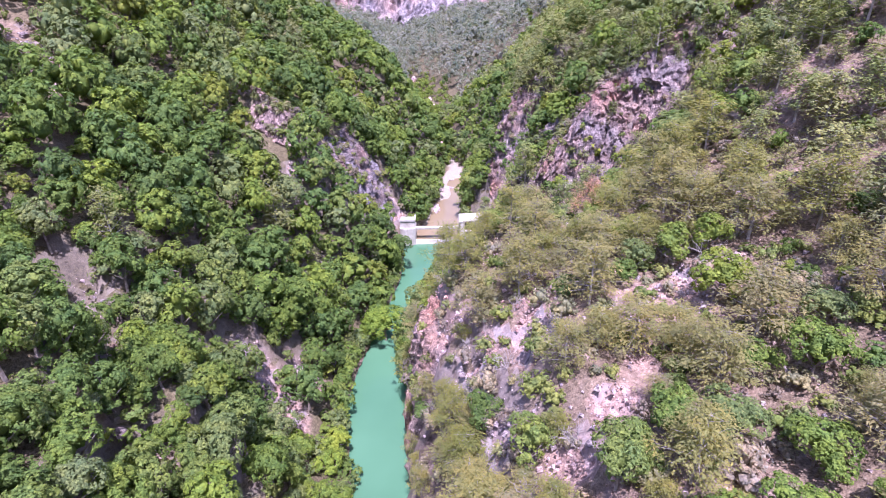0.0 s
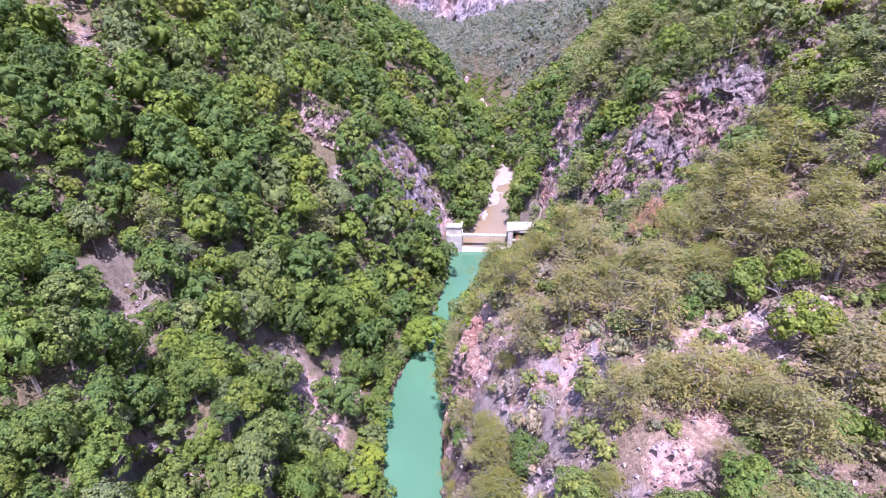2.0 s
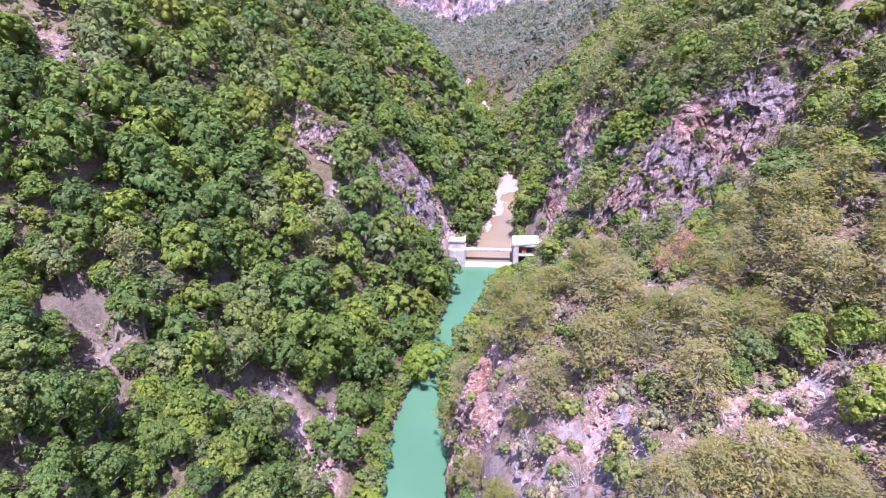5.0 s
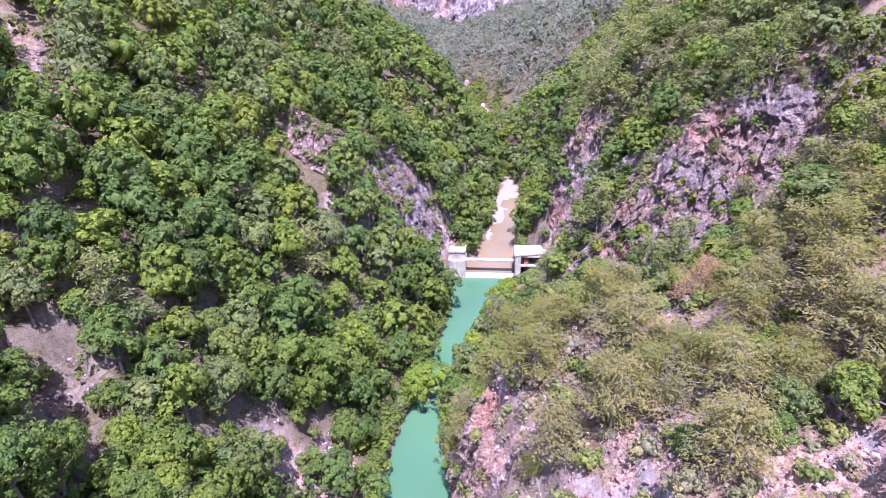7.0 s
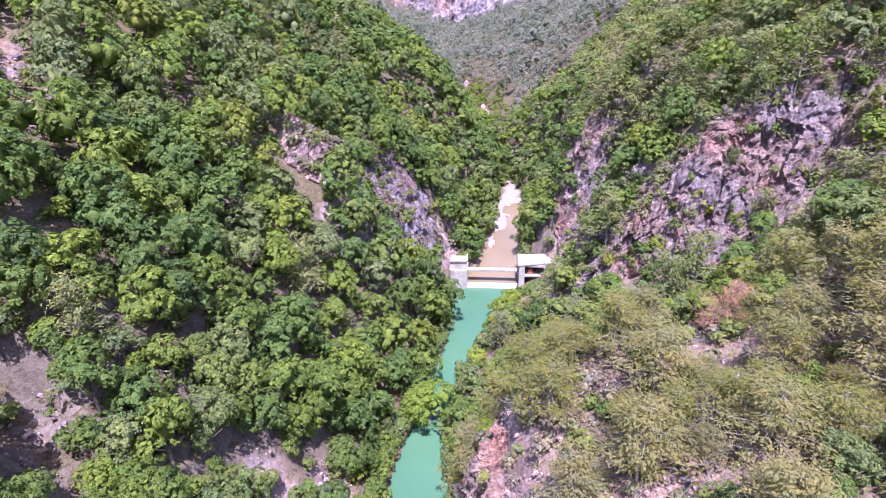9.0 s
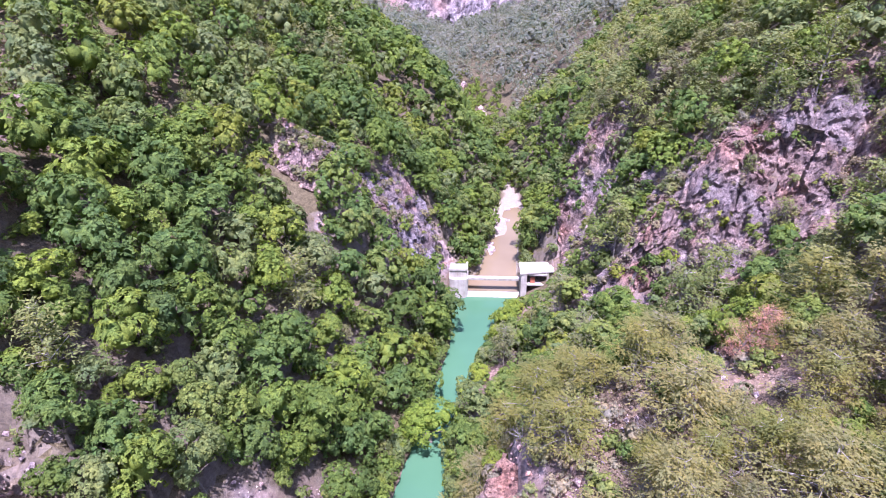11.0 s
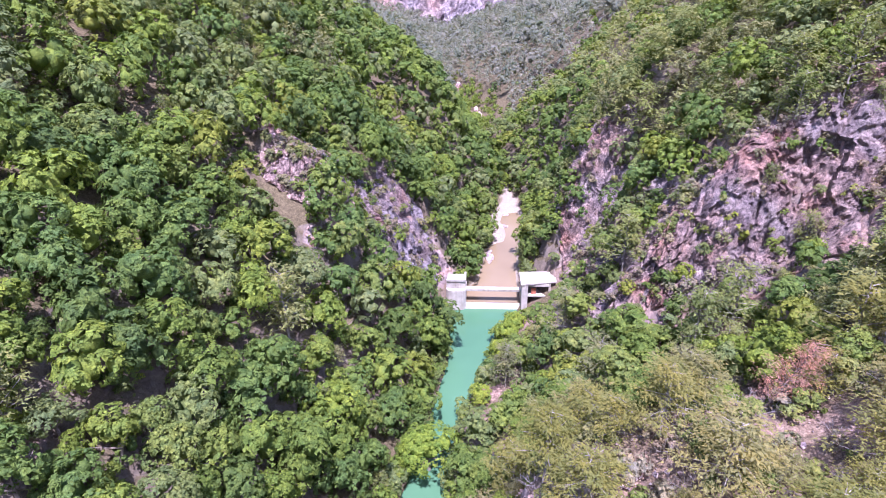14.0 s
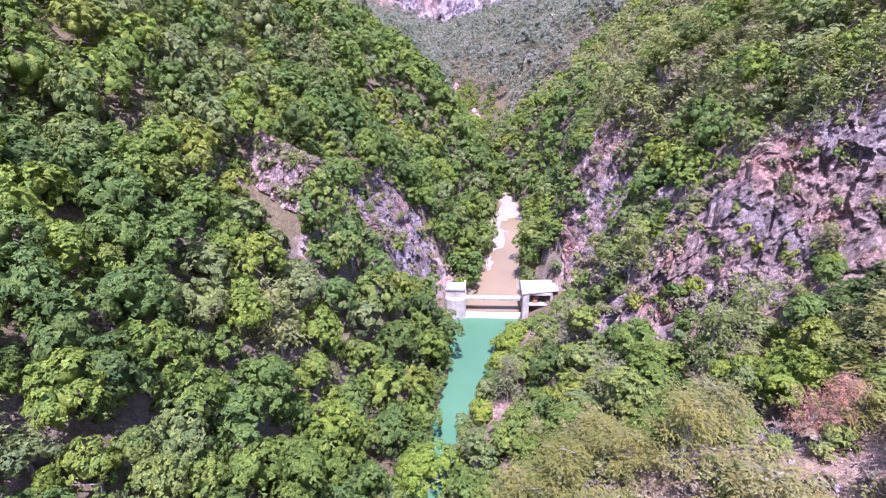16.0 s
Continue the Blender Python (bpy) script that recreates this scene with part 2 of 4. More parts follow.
RIGHT_UP = {
    -30: (0, 8, 20, 28, 32, 34, 38, 52), 30: (0, 8, 18, 25, 31, 33, 38, 50), 46: (0, 13, 21, 28, 32, 33, 38, 50),
    56: (0, 14, 23, 29, 32, 33, 40, 54), 66: (0, 3, 10, 16, 20, 24, 33, 54), 74: (0, 2, 6, 11, 16, 20, 25, 46),
    82: (0, 2, 5, 7, 11, 18, 25, 46), 91: (0, 2, 4, 6, 12, 25, 41, 58), 105: (0, 1, 3, 6, 14, 32, 44, 60), 116: (0, 0.5, 2, 4, 10, 30, 46, 60),
    130: (0, 2, 8, 17, 32, 42, 48, 60), 155: (0, 2, 6, 12, 25, 33, 42, 58), 260: (0, 1, 2, 5, 9, 14, 24, 42)}


def bank(line, y):
    return np.interp(y, [p[0] for p in line], [p[1] for p in line])


def smooth(a, b, v):
    t = np.clip((v - a) / (b - a), 0, 1)
    return t * t * (3 - 2 * t)


def side_height(table, out, y, d):
    ys = sorted(table)
    rows = np.array([np.interp(d, out, table[s]) for s in ys])
    tail = np.maximum(d - out[-1], 0) * 0.55
    k = np.clip(np.searchsorted(ys, y) - 1, 0, len(ys) - 2)
    ya = np.array(ys, float)
    f = smooth(0, 1, (y - ya[k]) / (ya[k + 1] - ya[k]))
    i = np.arange(len(d))
    return rows[k, i] * (1 - f) + rows[k + 1, i] * f + tail


def rough_noise(x, y, scale, octaves=4, first=0):
    """Smooth value noise from a hashed lattice."""
    out, amp, total = np.zeros_like(x), 1.0, 0.0
    for o in range(octaves):
        u, v = x / scale + 17.3 * (o + first), y / scale - 9.1 * (o + first)
        i, j = np.floor(u), np.floor(v)
        fu, fv = u - i, v - j
        fu, fv = fu * fu * (3 - 2 * fu), fv * fv * (3 - 2 * fv)

        def h(a, b):
            s = np.sin(a * 127.1 + b * 311.7 + (o + first) * 74.7) * 43758.5453
            return s - np.floor(s)
        out += amp * ((h(i, j) * (1 - fu) + h(i + 1, j) * fu) * (1 - fv) + (h(i, j + 1) * (1 - fu) + h(i + 1, j + 1) * fu) * fv - 0.5)
        total += amp
        amp *= 0.5
        scale = scale * 0.5
    return out / total


GULLY_X, GULLY_Y = (-46, -39, -34, -29.5, -25.5, -22), (49, 48.5, 45.5, 40.5, 34, 28)


def terrain(x, y):
    """Height of the ground at arrays x and y."""
    shape = np.shape(x)
    x, y = np.ravel(np.asarray(x, float)), np.ravel(np.asarray(y, float))
    yc = np.clip(y, -60, 400)
    lb, rb = bank(LEFT_BANK, yc), bank(RIGHT_BANK, yc)
    yp = np.clip(y, -30, 260)
    left = side_height(LEFT_UP, LEFT_OUT, yp, np.maximum(lb - x, 0))
    right = side_height(RIGHT_UP, RIGHT_OUT, yp, np.maximum(x - rb, 0))
    d = np.maximum(np.maximum(lb - x, x - rb), 0)
    z = np.where(x < lb, left, right)
    bed = np.interp(y, (118, 121, 150, 162, 182, 199, 273, 325, 400), (0, 1.0, 1.0, 1.15, 1.6, 2.0, 3.0, 4.5, 9.0))
    z = z + bed
    z = z + smooth(2, 12, d) * (rough_noise(x, y, 22, 3) * 6.0 + rough_noise(x, y, 5.5, 4, 5) * np.where(x < lb, 1.6, 2.4))
    # the gully down the left slope
    gx, gy = np.interp(np.arange(0, 5.01, 0.125), range(6), GULLY_X), np.interp(np.arange(0, 5.01, 0.125), range(6), GULLY_Y)
    near = (np.abs(x + 34) < 20) & (np.abs(y - 38) < 20)
    off = np.min(np.hypot(x[near, None] - gx, y[near, None] - gy), axis=1)
    z[near] -= 6.0 * (1 - smooth(0.6, 4.6, off))
    # rocky knoll on the left slope
    z = z + 4.5 * (1 - smooth(0.5, 1.0, np.hypot(x + 30.5, y - 104.5) / 7.5))
    # the far slope that closes the view, with its cliffs
    far = 5 + np.maximum(y - 330, 0) * 0.05 + rough_noise(x, y, 90, 4, 9) * 14
    wall = smooth(0, 1, (y - 566 + 26 * rough_noise(x, y, 60, 3, 3)) / 40) * 95
    w = smooth(265, 380, y)
    z = z * (1 - w) + (np.minimum(z, 60) * 0.35 + far) * w + wall + np.maximum(y - 640, 0) * 0.2
    # river bed, under water as far as the head of the upper pool
    inside = np.where(y < 335, np.minimum(x - lb, rb - x), -1.0)
    depth = np.where(y < 121, 2.2, np.where(y < 180, 0.7, 0.15))
    z = np.where(inside > 0, bed - depth * smooth(0, 1.6, inside) + 0.1 * rough_noise(x, y, 2, 2), z)
    reach = np.interp(y, (145, 148, 152, 157, 160, 165, 170), (0, 3.9, 4.2, 3.6, 2.8, 2.4, 13)) + 0.6 * rough_noise(x, y, 5, 2, 6)
    bar = smooth(143, 147, y) * (1 - smooth(196, 204, y)) * (1 - smooth(-0.5, 0.7, x - lb - reach))
    z = np.where(inside > 0, z + bar * 0.85 * smooth(0.0, 0.9, inside + 0.6), z)
    return z.reshape(shape)


def steps(a, b, fine, lo, hi, grow=1.12):
    mid = list(np.arange(a, b, fine))
    up, s, v = [], fine, b
    while v < hi:
        up.append(v)
        s *= grow
        v += s
    dn, s, v = [], fine, a - fine
    while v > lo:
        dn.append(v)
        s *= grow
        v -= s
    return np.array(dn[::-1] + mid + up + [hi])


def fast_mesh(name, verts, faces, mats, attributes=(), flat=True, face_mat=None):
    """A mesh from arrays of corners and of faces with the same number of sides each."""
    me = bpy.data.meshes.new(name)
    n, k = faces.shape
    me.vertices.add(len(verts))
    me.vertices.foreach_set("co", np.ascontiguousarray(verts, dtype=np.float32).ravel())
    me.loops.add(n * k)
    me.loops.foreach_set("vertex_index", np.ascontiguousarray(faces, dtype=np.int32).ravel())
    me.polygons.add(n)
    me.polygons.foreach_set("loop_start", np.arange(0, n * k, k, dtype=np.int32))
    me.polygons.foreach_set("loop_total", np.full(n, k, dtype=np.int32))
    for mt in mats:
        me.materials.append(mt)
    if face_mat is not None:
        me.polygons.foreach_set("material_index", np.ascontiguousarray(face_mat, dtype=np.int32))
    for key, values in attributes:
        me.attributes.new(key, "FLOAT", "POINT").data.foreach_set("value", np.ascontiguousarray(values, dtype=np.float32))
    me.update(calc_edges=True)
    me.polygons.foreach_set("use_smooth", np.full(n, not flat))
    return me


# bare patches of scree and rock among the trees: x, y, radius
BARE = ((8.8, 42.6, 2.2), (7.6, 39.6, 2.0), (7.8, 36.4, 2.0), (4.2, 40.8, 1.6), (15.8, 37.0, 1.9), (15.2, 34.4, 1.4), (23.6, 38.6, 1.2), (19.2, 35.6, 0.9), (20, 39.4, 0.9), (11, 28, 1.6), (8, 25.5, 1.8), (3.5, 31, 1.8),
        (-1.8, 55.8, 1.3), (0.6, 53.4, 1.0), (1.9, 49.7, 1.7), (0.4, 47.6, 1.6), (2.2, 40.0, 1.8), (5.2, 53.6, 1.0),
        (-20, 62.5, 2.6), (-34, 104.6, 2.6), (-31, 104.4, 3.0), (-28, 106, 2.4), (-32, 100.5, 2.2), (-29.5, 99, 1.8), (-41.5, 47.6, 2.2), (-38.2, 49.0, 2.4), (-35, 46.5, 1.8), (-31.5, 44.5, 1.6), (-28.4, 41.5, 1.7), (-25, 35, 1.2),
        (-67, 87.5, 3.2), (-63, 85.5, 3.4), (-58.8, 82.4, 3.4), (-54.5, 79.4, 3.2), (-51.5, 75.5, 2.4), (-60, 80, 2.4),
        (25, 90, 2.4), (33, 85, 2.4), (19, 166, 4), (14, 138, 3), (-13, 123, 4), (-18, 118, 5), (-23, 110, 3), (17, 128, 3), (14, 122, 2.4),
        (-26.6, 94, 1.0), (-23.5, 57, 2.7), (-20.4, 55.4, 2.4), (13.7, 73, 1.6), (-0.8, 75, 1.5), (18, 120, 3))


def bareness(x, y, grow=0.0):
    v = np.zeros_like(x)
    for bx, by, r in BARE:
        v = np.maximum(v, 1 - smooth(0.6, 1.15, np.hypot(x - bx, y - by) / (r + grow) + rough_noise(x, y, 2.5, 2, 4) * 0.7))
    return v


def build_ground():
    xs, ys = steps(-62, 50, 0.7, -2600, 2600), steps(10, 172, 0.7, -900, 3200, 1.05)
    gx, gy = np.meshgrid(xs, ys)
    gz = terrain(gx, gy)
    # craggy relief on the steep faces
    sl = np.hypot(np.gradient(gz, xs, axis=1), np.gradient(gz, ys, axis=0))
    crag = smooth(1.1, 2.2, sl) * (np.abs(gy) < 300)
    crag = np.maximum(crag, 0.35 * bareness(gx, gy))
    ridge = 1 - 2 * np.abs(rough_noise(gx, gy, 5.0, 4, 15)) * 2
    gz = gz + crag * (ridge * 2.0 - 1.9 + 1.6 * (np.floor(gz / 2.6 + rough_noise(gx, gy, 9, 2, 8)) * 2.6 - gz) * 0.4)
    gx2 = gx + crag * rough_noise(gz * 1.0 + gx, gy, 3.2, 3, 11) * 2.6
    gy2 = gy + crag * rough_noise(gx, gz + gy, 2.8, 3, 13) * 2.6
    nx, ny = len(xs), len(ys)
    idx = np.arange(nx * ny).reshape(ny, nx)
    faces = np.stack([idx[:-1, :-1], idx[:-1, 1:], idx[1:, 1:], idx[1:, :-1]], -1).reshape(-1, 4)
    lb, rb = bank(LEFT_BANK, np.clip(gy, -60, 400)), bank(RIGHT_BANK, np.clip(gy, -60, 400))
    inside = np.minimum(gx - lb, rb - gx)
    gravel = smooth(-0.8, 0.3, inside + rough_noise(gx, gy, 3, 2) * 1.5) * smooth(121, 124, gy) * (1 - smooth(180, 190, gy))
    # bare patches up the left slope keep the dark litter tone as painted gully shade
    litter_and_shade = np.clip(np.where((gx > lb) & (gy < 110), 0.7, 1.0) - bareness(gx, gy) * np.where(gx > lb - 18, 1.0, np.where(gx > -46, 0.15, 0.4)) - smooth(0.08, 0.25, rough_noise(gx, gy, 9, 3, 21)) * np.where((gx > lb) & (gy < 150), 0.6, 0.1), 0, 1)
    me = fast_mesh("ground", np.stack([gx2, gy2, gz], -1).reshape(-1, 3), faces, [ground_mat],
                   (("gravel", gravel.ravel()), ("litter_and_shade", litter_and_shade.ravel())), flat=False)
    tagged(new("ground", me), "steep wooded gorge slopes of pinkish limestone, scree and dry litter", "ground", kind="structure")


def water_sheet(name, y0, y1, z, mat, label):
    ys = np.arange(y0, y1 + 0.01, 1.0)
    lb, rb = bank(LEFT_BANK, ys) - 1.2, bank(RIGHT_BANK, ys) + 1.2
    n, k = len(ys), 6
    f = np.linspace(0, 1, k)
    x = lb[:, None] * (1 - f) + rb[:, None] * f
    verts = np.stack([x, np.repeat(ys[:, None], k, 1), np.full_like(x, z)], -1).reshape(-1, 3)
    idx = np.arange(n * k).reshape(n, k)
    faces = np.stack([idx[:-1, :-1], idx[:-1, 1:], idx[1:, 1:], idx[1:, :-1]], -1).reshape(-1, 4)
    tagged(new(name, fast_mesh(name, verts, faces, [mat])), label, "water", kind="structure")


build_ground()
water_sheet("water_pool", -60.6, 119.4, 0.0, pool_mat, "still turquoise-green water of the gorge pool below the weir")
water_sheet("water_river", 119.95, 176, 1.0, brown_mat, "shallow silty brown river water above the weir")


# ---- plants ----
def unit(v):
    return v / np.linalg.norm(v, axis=-1, keepdims=True)


def leaf_sprays(rng, centre, normal, length, width, along=None):
    """Leaf sprays, one pointed triangle each."""
    n = len(centre)
    r = rng.normal(size=(n, 3)) if along is None else along
    t = unit(r - normal * np.sum(r * normal, 1, keepdims=True))
    b = np.cross(normal, t)
    s = rng.uniform(0.6, 1.4, (n, 1))
    tip, side = t * length * s, b * width * s
    v = np.stack([centre + tip, centre - tip * 0.6 + side, centre - tip * 0.6 - side], 1).reshape(-1, 3)
    return v, np.arange(3 * n).reshape(n, 3)


def ball(rings=2, sides=5):
    """Corners and faces of a low round body of radius one."""
    v = [(0, 0, 1.0)] + [(math.sin(math.pi * r / (rings + 1)) * math.cos(6.2832 * (q + 0.5 * r) / sides), math.sin(math.pi * r / (rings + 1)) * math.sin(6.2832 * (q + 0.5 * r) / sides),
                          math.cos(math.pi * r / (rings + 1))) for r in range(1, rings + 1) for q in range(sides)] + [(0, 0, -1.0)]
    f, last = [], len(v) - 1
    for q in range(sides):
        n = (q + 1) % sides
        f.append((0, 1 + q, 1 + n))
        f.append((last, last - sides + n, last - sides + q))
        for r in range(rings - 1):
            a, b = 1 + r * sides, 1 + (r + 1) * sides
            f += [(a + q, b + q, a + n), (a + n, b + q, b + n)]
    return np.array(v), np.array(f)


BALL = ball()


def broad_crown(seed, boughs, clumps, leaves, length, tall=1.0, core=0.58):
    """Crown: a few boughs, each a heap of small clumps of leaves; about one wide either way from its middle, which sits at z = 0."""
    rng = np.random.default_rng(seed)
    d = unit(rng.normal(size=(boughs, 3)))
    d[:, 2] = np.abs(d[:, 2]) * 1.3 - 0.3
    c = unit(d) * rng.uniform(0.36, 0.62, (boughs, 1)) * np.array([1, 1, tall])
    r = rng.uniform(0.3, 0.5, boughs)
    c[0], r[0] = (0, 0, 0.12), 0.6
    vs, fs, base = [], [], 0
    for k in range(min(boughs, 6)):  # leafy middle that shuts out the view through
        v = c[k] + BALL[0] * r[k] * core * (1.06 + rng.uniform(-0.18, 0.18, (len(BALL[0]), 1)))
        vs.append(v), fs.append(BALL[1] + base)
        base += len(v)
    pick = rng.choice(boughs, clumps * 4, p=r ** 2 / np.sum(r ** 2))
    way = unit(rng.normal(size=(clumps * 4, 3)) + unit(c[pick] + 1e-6) * 0.7 + np.array([0, 0, 0.3]))
    p = c[pick] + way * r[pick][:, None] * rng.uniform(0.88, 1.06, (clumps * 4, 1))
    dist = np.linalg.norm(p[:, None] - c[None], axis=2) / r[None]
    dist[np.arange(len(p)), pick] = 9
    keep = np.flatnonzero(dist.min(1) > 0.9)[:clumps]
    p, way = p[keep], way[keep]
    cr = rng.uniform(0.08, 0.16, len(p))
    q = rng.choice(len(p), leaves, p=cr ** 2 / np.sum(cr ** 2))
    out = unit(rng.normal(size=(leaves, 3)) + way[q] * 0.9 + np.array([0, 0, 0.45]))
    at = p[q] + out * cr[q][:, None] * rng.uniform(0.75, 1.15, (leaves, 1)) * np.array([1, 1, 0.85])
    nrm = unit(out * 0.75 + way[q] * 0.55 + rng.normal(size=at.shape) * 0.2 + np.array([0, 0, 0.3]))
    v, f = leaf_sprays(rng, at, nrm, length, length * 0.8)
    vs.append(v), fs.append(f + base)
    return np.concatenate(vs), np.concatenate(fs)


def crown_mesh(crown, mat):
    """The mesh of a crown; its single triangles are sprays, the rest its leafy middle."""
    return fast_mesh("crown", crown[0], crown[1], [mat], (("spray", spray_of(crown[1], len(crown[0]))),), flat=False)


def spray_of(f, n):
    """One for each corner that only one face uses."""
    return (np.bincount(f.ravel(), minlength=n) < 2).astype(float)


def pine_crown(seed, boughs, tufts, length, width, height=2.6, pads=2):
    """Open pine crown: soft pads of needle tufts along boughs that reach out and up; radius about one, foot at z = 0."""
    rng = np.random.default_rng(seed)
    vs, fs, base = [], [], 0
    ends = []
    for k in range(boughs):
        f = (k + rng.uniform(0, 0.6)) / boughs
        z = height * (0.26 + 0.7 * f)
        a = k * 2.4 + rng.uniform(-0.6, 0.6)
        reach = (1.05 - f * 0.75) * rng.uniform(0.4, 1.0)
        end = np.array([math.cos(a) * reach, math.sin(a) * reach, z + reach * 0.25])
        ends.append((np.array([0, 0, z - 0.1 * reach]), end))
        for j in range(pads):
            mid = ends[-1][0] * (0.42 * j) + end * (1 - 0.42 * j) + rng.normal(size=3) * np.array([0.1, 0.1, 0.05])
            rad = rng.uniform(0.14, 0.27)
            n = max(3, int(tufts * rng.uniform(0.7, 1.3)))
            out = rng.normal(size=(n, 3)) * np.array([0.62, 0.62, 0.42]) + np.array([0, 0, 0.12])
            p = mid + out * rad
            along = unit(out + np.array([math.cos(a) * 0.4, math.sin(a) * 0.4, 0.35]) + rng.normal(size=(n, 3)) * 0.3)
            nrm = unit(rng.normal(size=(n, 3)) * 0.3 + np.array([0, 0, 0.9]) + out * 0.5)
            v, q = leaf_sprays(rng, p, nrm, length, width, along)
            vs.append(v), fs.append(q + base)
            base += len(v)
    return np.concatenate(vs), np.concatenate(fs), ends


def sticks(segments, sides=4):
    """Tapered limbs: (foot, tip, radius at the foot, radius at the tip)."""
    vs, fs = [], []
    for a, b, ra, rb in segments:
        a, b = np.array(a, float), np.array(b, float)
        t = unit(b - a)
        u = unit(np.cross(t, (0.31, 0.95, 0.1)))
        w = np.cross(t, u)
        o = len(vs)
        for p, r in ((a, ra), (b, rb)):
            for i in range(sides):
                g = 2 * math.pi * i / sides
                vs.append(p + (u * math.cos(g) + w * math.sin(g)) * r)
        for i in range(sides):
            j = (i + 1) % sides
            fs.append((o + i, o + j, o + sides + j, o + sides + i))
    return np.array(vs), np.array(fs)


def trunk_sticks(seed, crown_z, spread, r):
    rng = np.random.default_rng(seed)
    lean = rng.normal(size=2) * 0.08
    fork = np.array([lean[0], lean[1], crown_z * 0.55])
    seg = [((0, 0, -0.25), fork, r, r * 0.75)]
    for k in range(5):
        a = k * 1.3 + rng.uniform(0, 0.8)
        end = np.array([math.cos(a) * spread * 0.6, math.sin(a) * spread * 0.6, crown_z * rng.uniform(0.9, 1.25)])
        seg.append((fork, end, r * 0.55, r * 0.15))
    return sticks(seg)


def turned(v, x, y, z, s, sz, a):
    c, n = math.cos(a), math.sin(a)
    return np.stack([(v[:, 0] * c - v[:, 1] * n) * s + x, (v[:, 0] * n + v[:, 1] * c) * s + y, v[:, 2] * sz + z], 1)


class Woods:
    """Plants past counting, gathered into one mesh for each kind."""

    def __init__(self):
        self.v, self.f, self.t, self.n = [], [], [], 0

    def add(self, v, f, tint):
        self.v.append(v), self.f.append(f + self.n), self.t.append(np.full(len(v), tint))
        self.n += len(v)

    def done(self, name, mat, label, category):
        if self.n:
            v, f = np.concatenate(self.v), np.concatenate(self.f)
            me = fast_mesh(name, v, f, [mat], (("tint", np.concatenate(self.t)), ("spray", spray_of(f, self.n))), flat=False)
            tagged(new(name, me), label, category, kind="stuff")


def plant_thing(name, trunk_me, crown_me, x, y, z, s, sz, a, label, category, group):
    """A tree: an Empty at its foot with trunk and crown."""
    e = new(name)
    e.empty_display_size = 0.3
    e.matrix_world = Matrix.LocRotScale((x, y, z), Euler((0, 0, a)), (s, s, sz))
    for part_name, me in (("trunk", trunk_me), ("crown", crown_me)):
        new(part_name, me).parent = e
    tagged(e, label, category, group)
    return e


# crowns of two finenesses; the tree's foot is z = 0 and its crown's radius one
CZ = 1.25
B_NEAR = [broad_crown(150 + i, 10, 170, 2300, 0.054, (0.95, 1.15, 1.35, 1.05, 1.2, 0.9)[i]) for i in range(6)]
B_FINE = [broad_crown(100 + i, 10, 150, 1500, 0.066, (1.2, 0.95, 1.1, 1.4, 1.0, 1.25)[i]) for i in range(6)]
B_MID = [broad_crown(200 + i, 9, 120, 820, 0.084, (1.0, 1.3, 1.15, 0.95, 1.4, 1.1)[i]) for i in range(6)]
B_OFF = [broad_crown(250 + i, 8, 80, 390, 0.112, (1.1, 1.3, 0.95, 1.2, 1.0, 1.1)[i], 0.42) for i in range(6)]
B_FAR = [broad_crown(300 + i, 3, 34, 130, 0.17, 1.0, 0.4) for i in range(6)]
P_NEAR = [pine_crown(450 + i, 38, 42, 0.056, 0.02) for i in range(6)]
P_FINE = [pine_crown(400 + i, 30, 24, 0.074, 0.032) for i in range(6)]
P_MID = [pine_crown(500 + i, 24, 16, 0.1, 0.048) for i in range(6)]
P_FAR = [pine_crown(600 + i, 10, 8, 0.17, 0.09, 2.2, 1) for i in range(6)]
for group_ in (B_NEAR, B_FINE, B_MID, B_OFF, B_FAR):
    for i_, (v_, f_) in enumerate(group_):
        group_[i_] = (v_ + np.array([0, 0, CZ]), f_)


def pine_sticks(crown, r):
    seg = [((0, 0, -0.2), (0.03, 0.02, 1.5), r, r * 0.6), ((0.03, 0.02, 1.5), (0.0, 0.05, 2.5), r * 0.6, r * 0.15)]
    seg += [(a, b, r * 0.3, r * 0.08) for a, b in crown[2]]
    return sticks(seg, 3)


KINDS = 6
BROAD_ME = [(fast_mesh("trunk", *trunk_sticks(i, CZ, 1.0, 0.07), [bark]), crown_mesh(B_FINE[i], leaf_thing)) for i in range(KINDS)]
PINE_ME = [(fast_mesh("trunk", *pine_sticks(P_FINE[i], 0.045), [pine_bark]), crown_mesh(P_FINE[i], needle_thing)) for i in range(KINDS)]
BROAD_NEAR = [(BROAD_ME[i][0], crown_mesh(B_NEAR[i], leaf_thing)) for i in range(KINDS)]
PINE_NEAR = [(fast_mesh("trunk", *pine_sticks(P_NEAR[i], 0.04), [pine_bark]), crown_mesh(P_NEAR[i], needle_thing)) for i in range(KINDS)]
DARK_PINE_ME = [(PINE_ME[i][0], crown_mesh(P_FINE[i], dark_needle)) for i in range(KINDS)]
SHRUB_ME = [(fast_mesh("trunk", *trunk_sticks(i, 0.6, 0.8, 0.05), [bark]),
             crown_mesh((lambda c: (c[0] + np.array([0, 0, 0.5]), c[1]))(broad_crown(900 + i, 7, 60, 480, 0.08, 0.85)), scrub_thing)) for i in range(KINDS)]


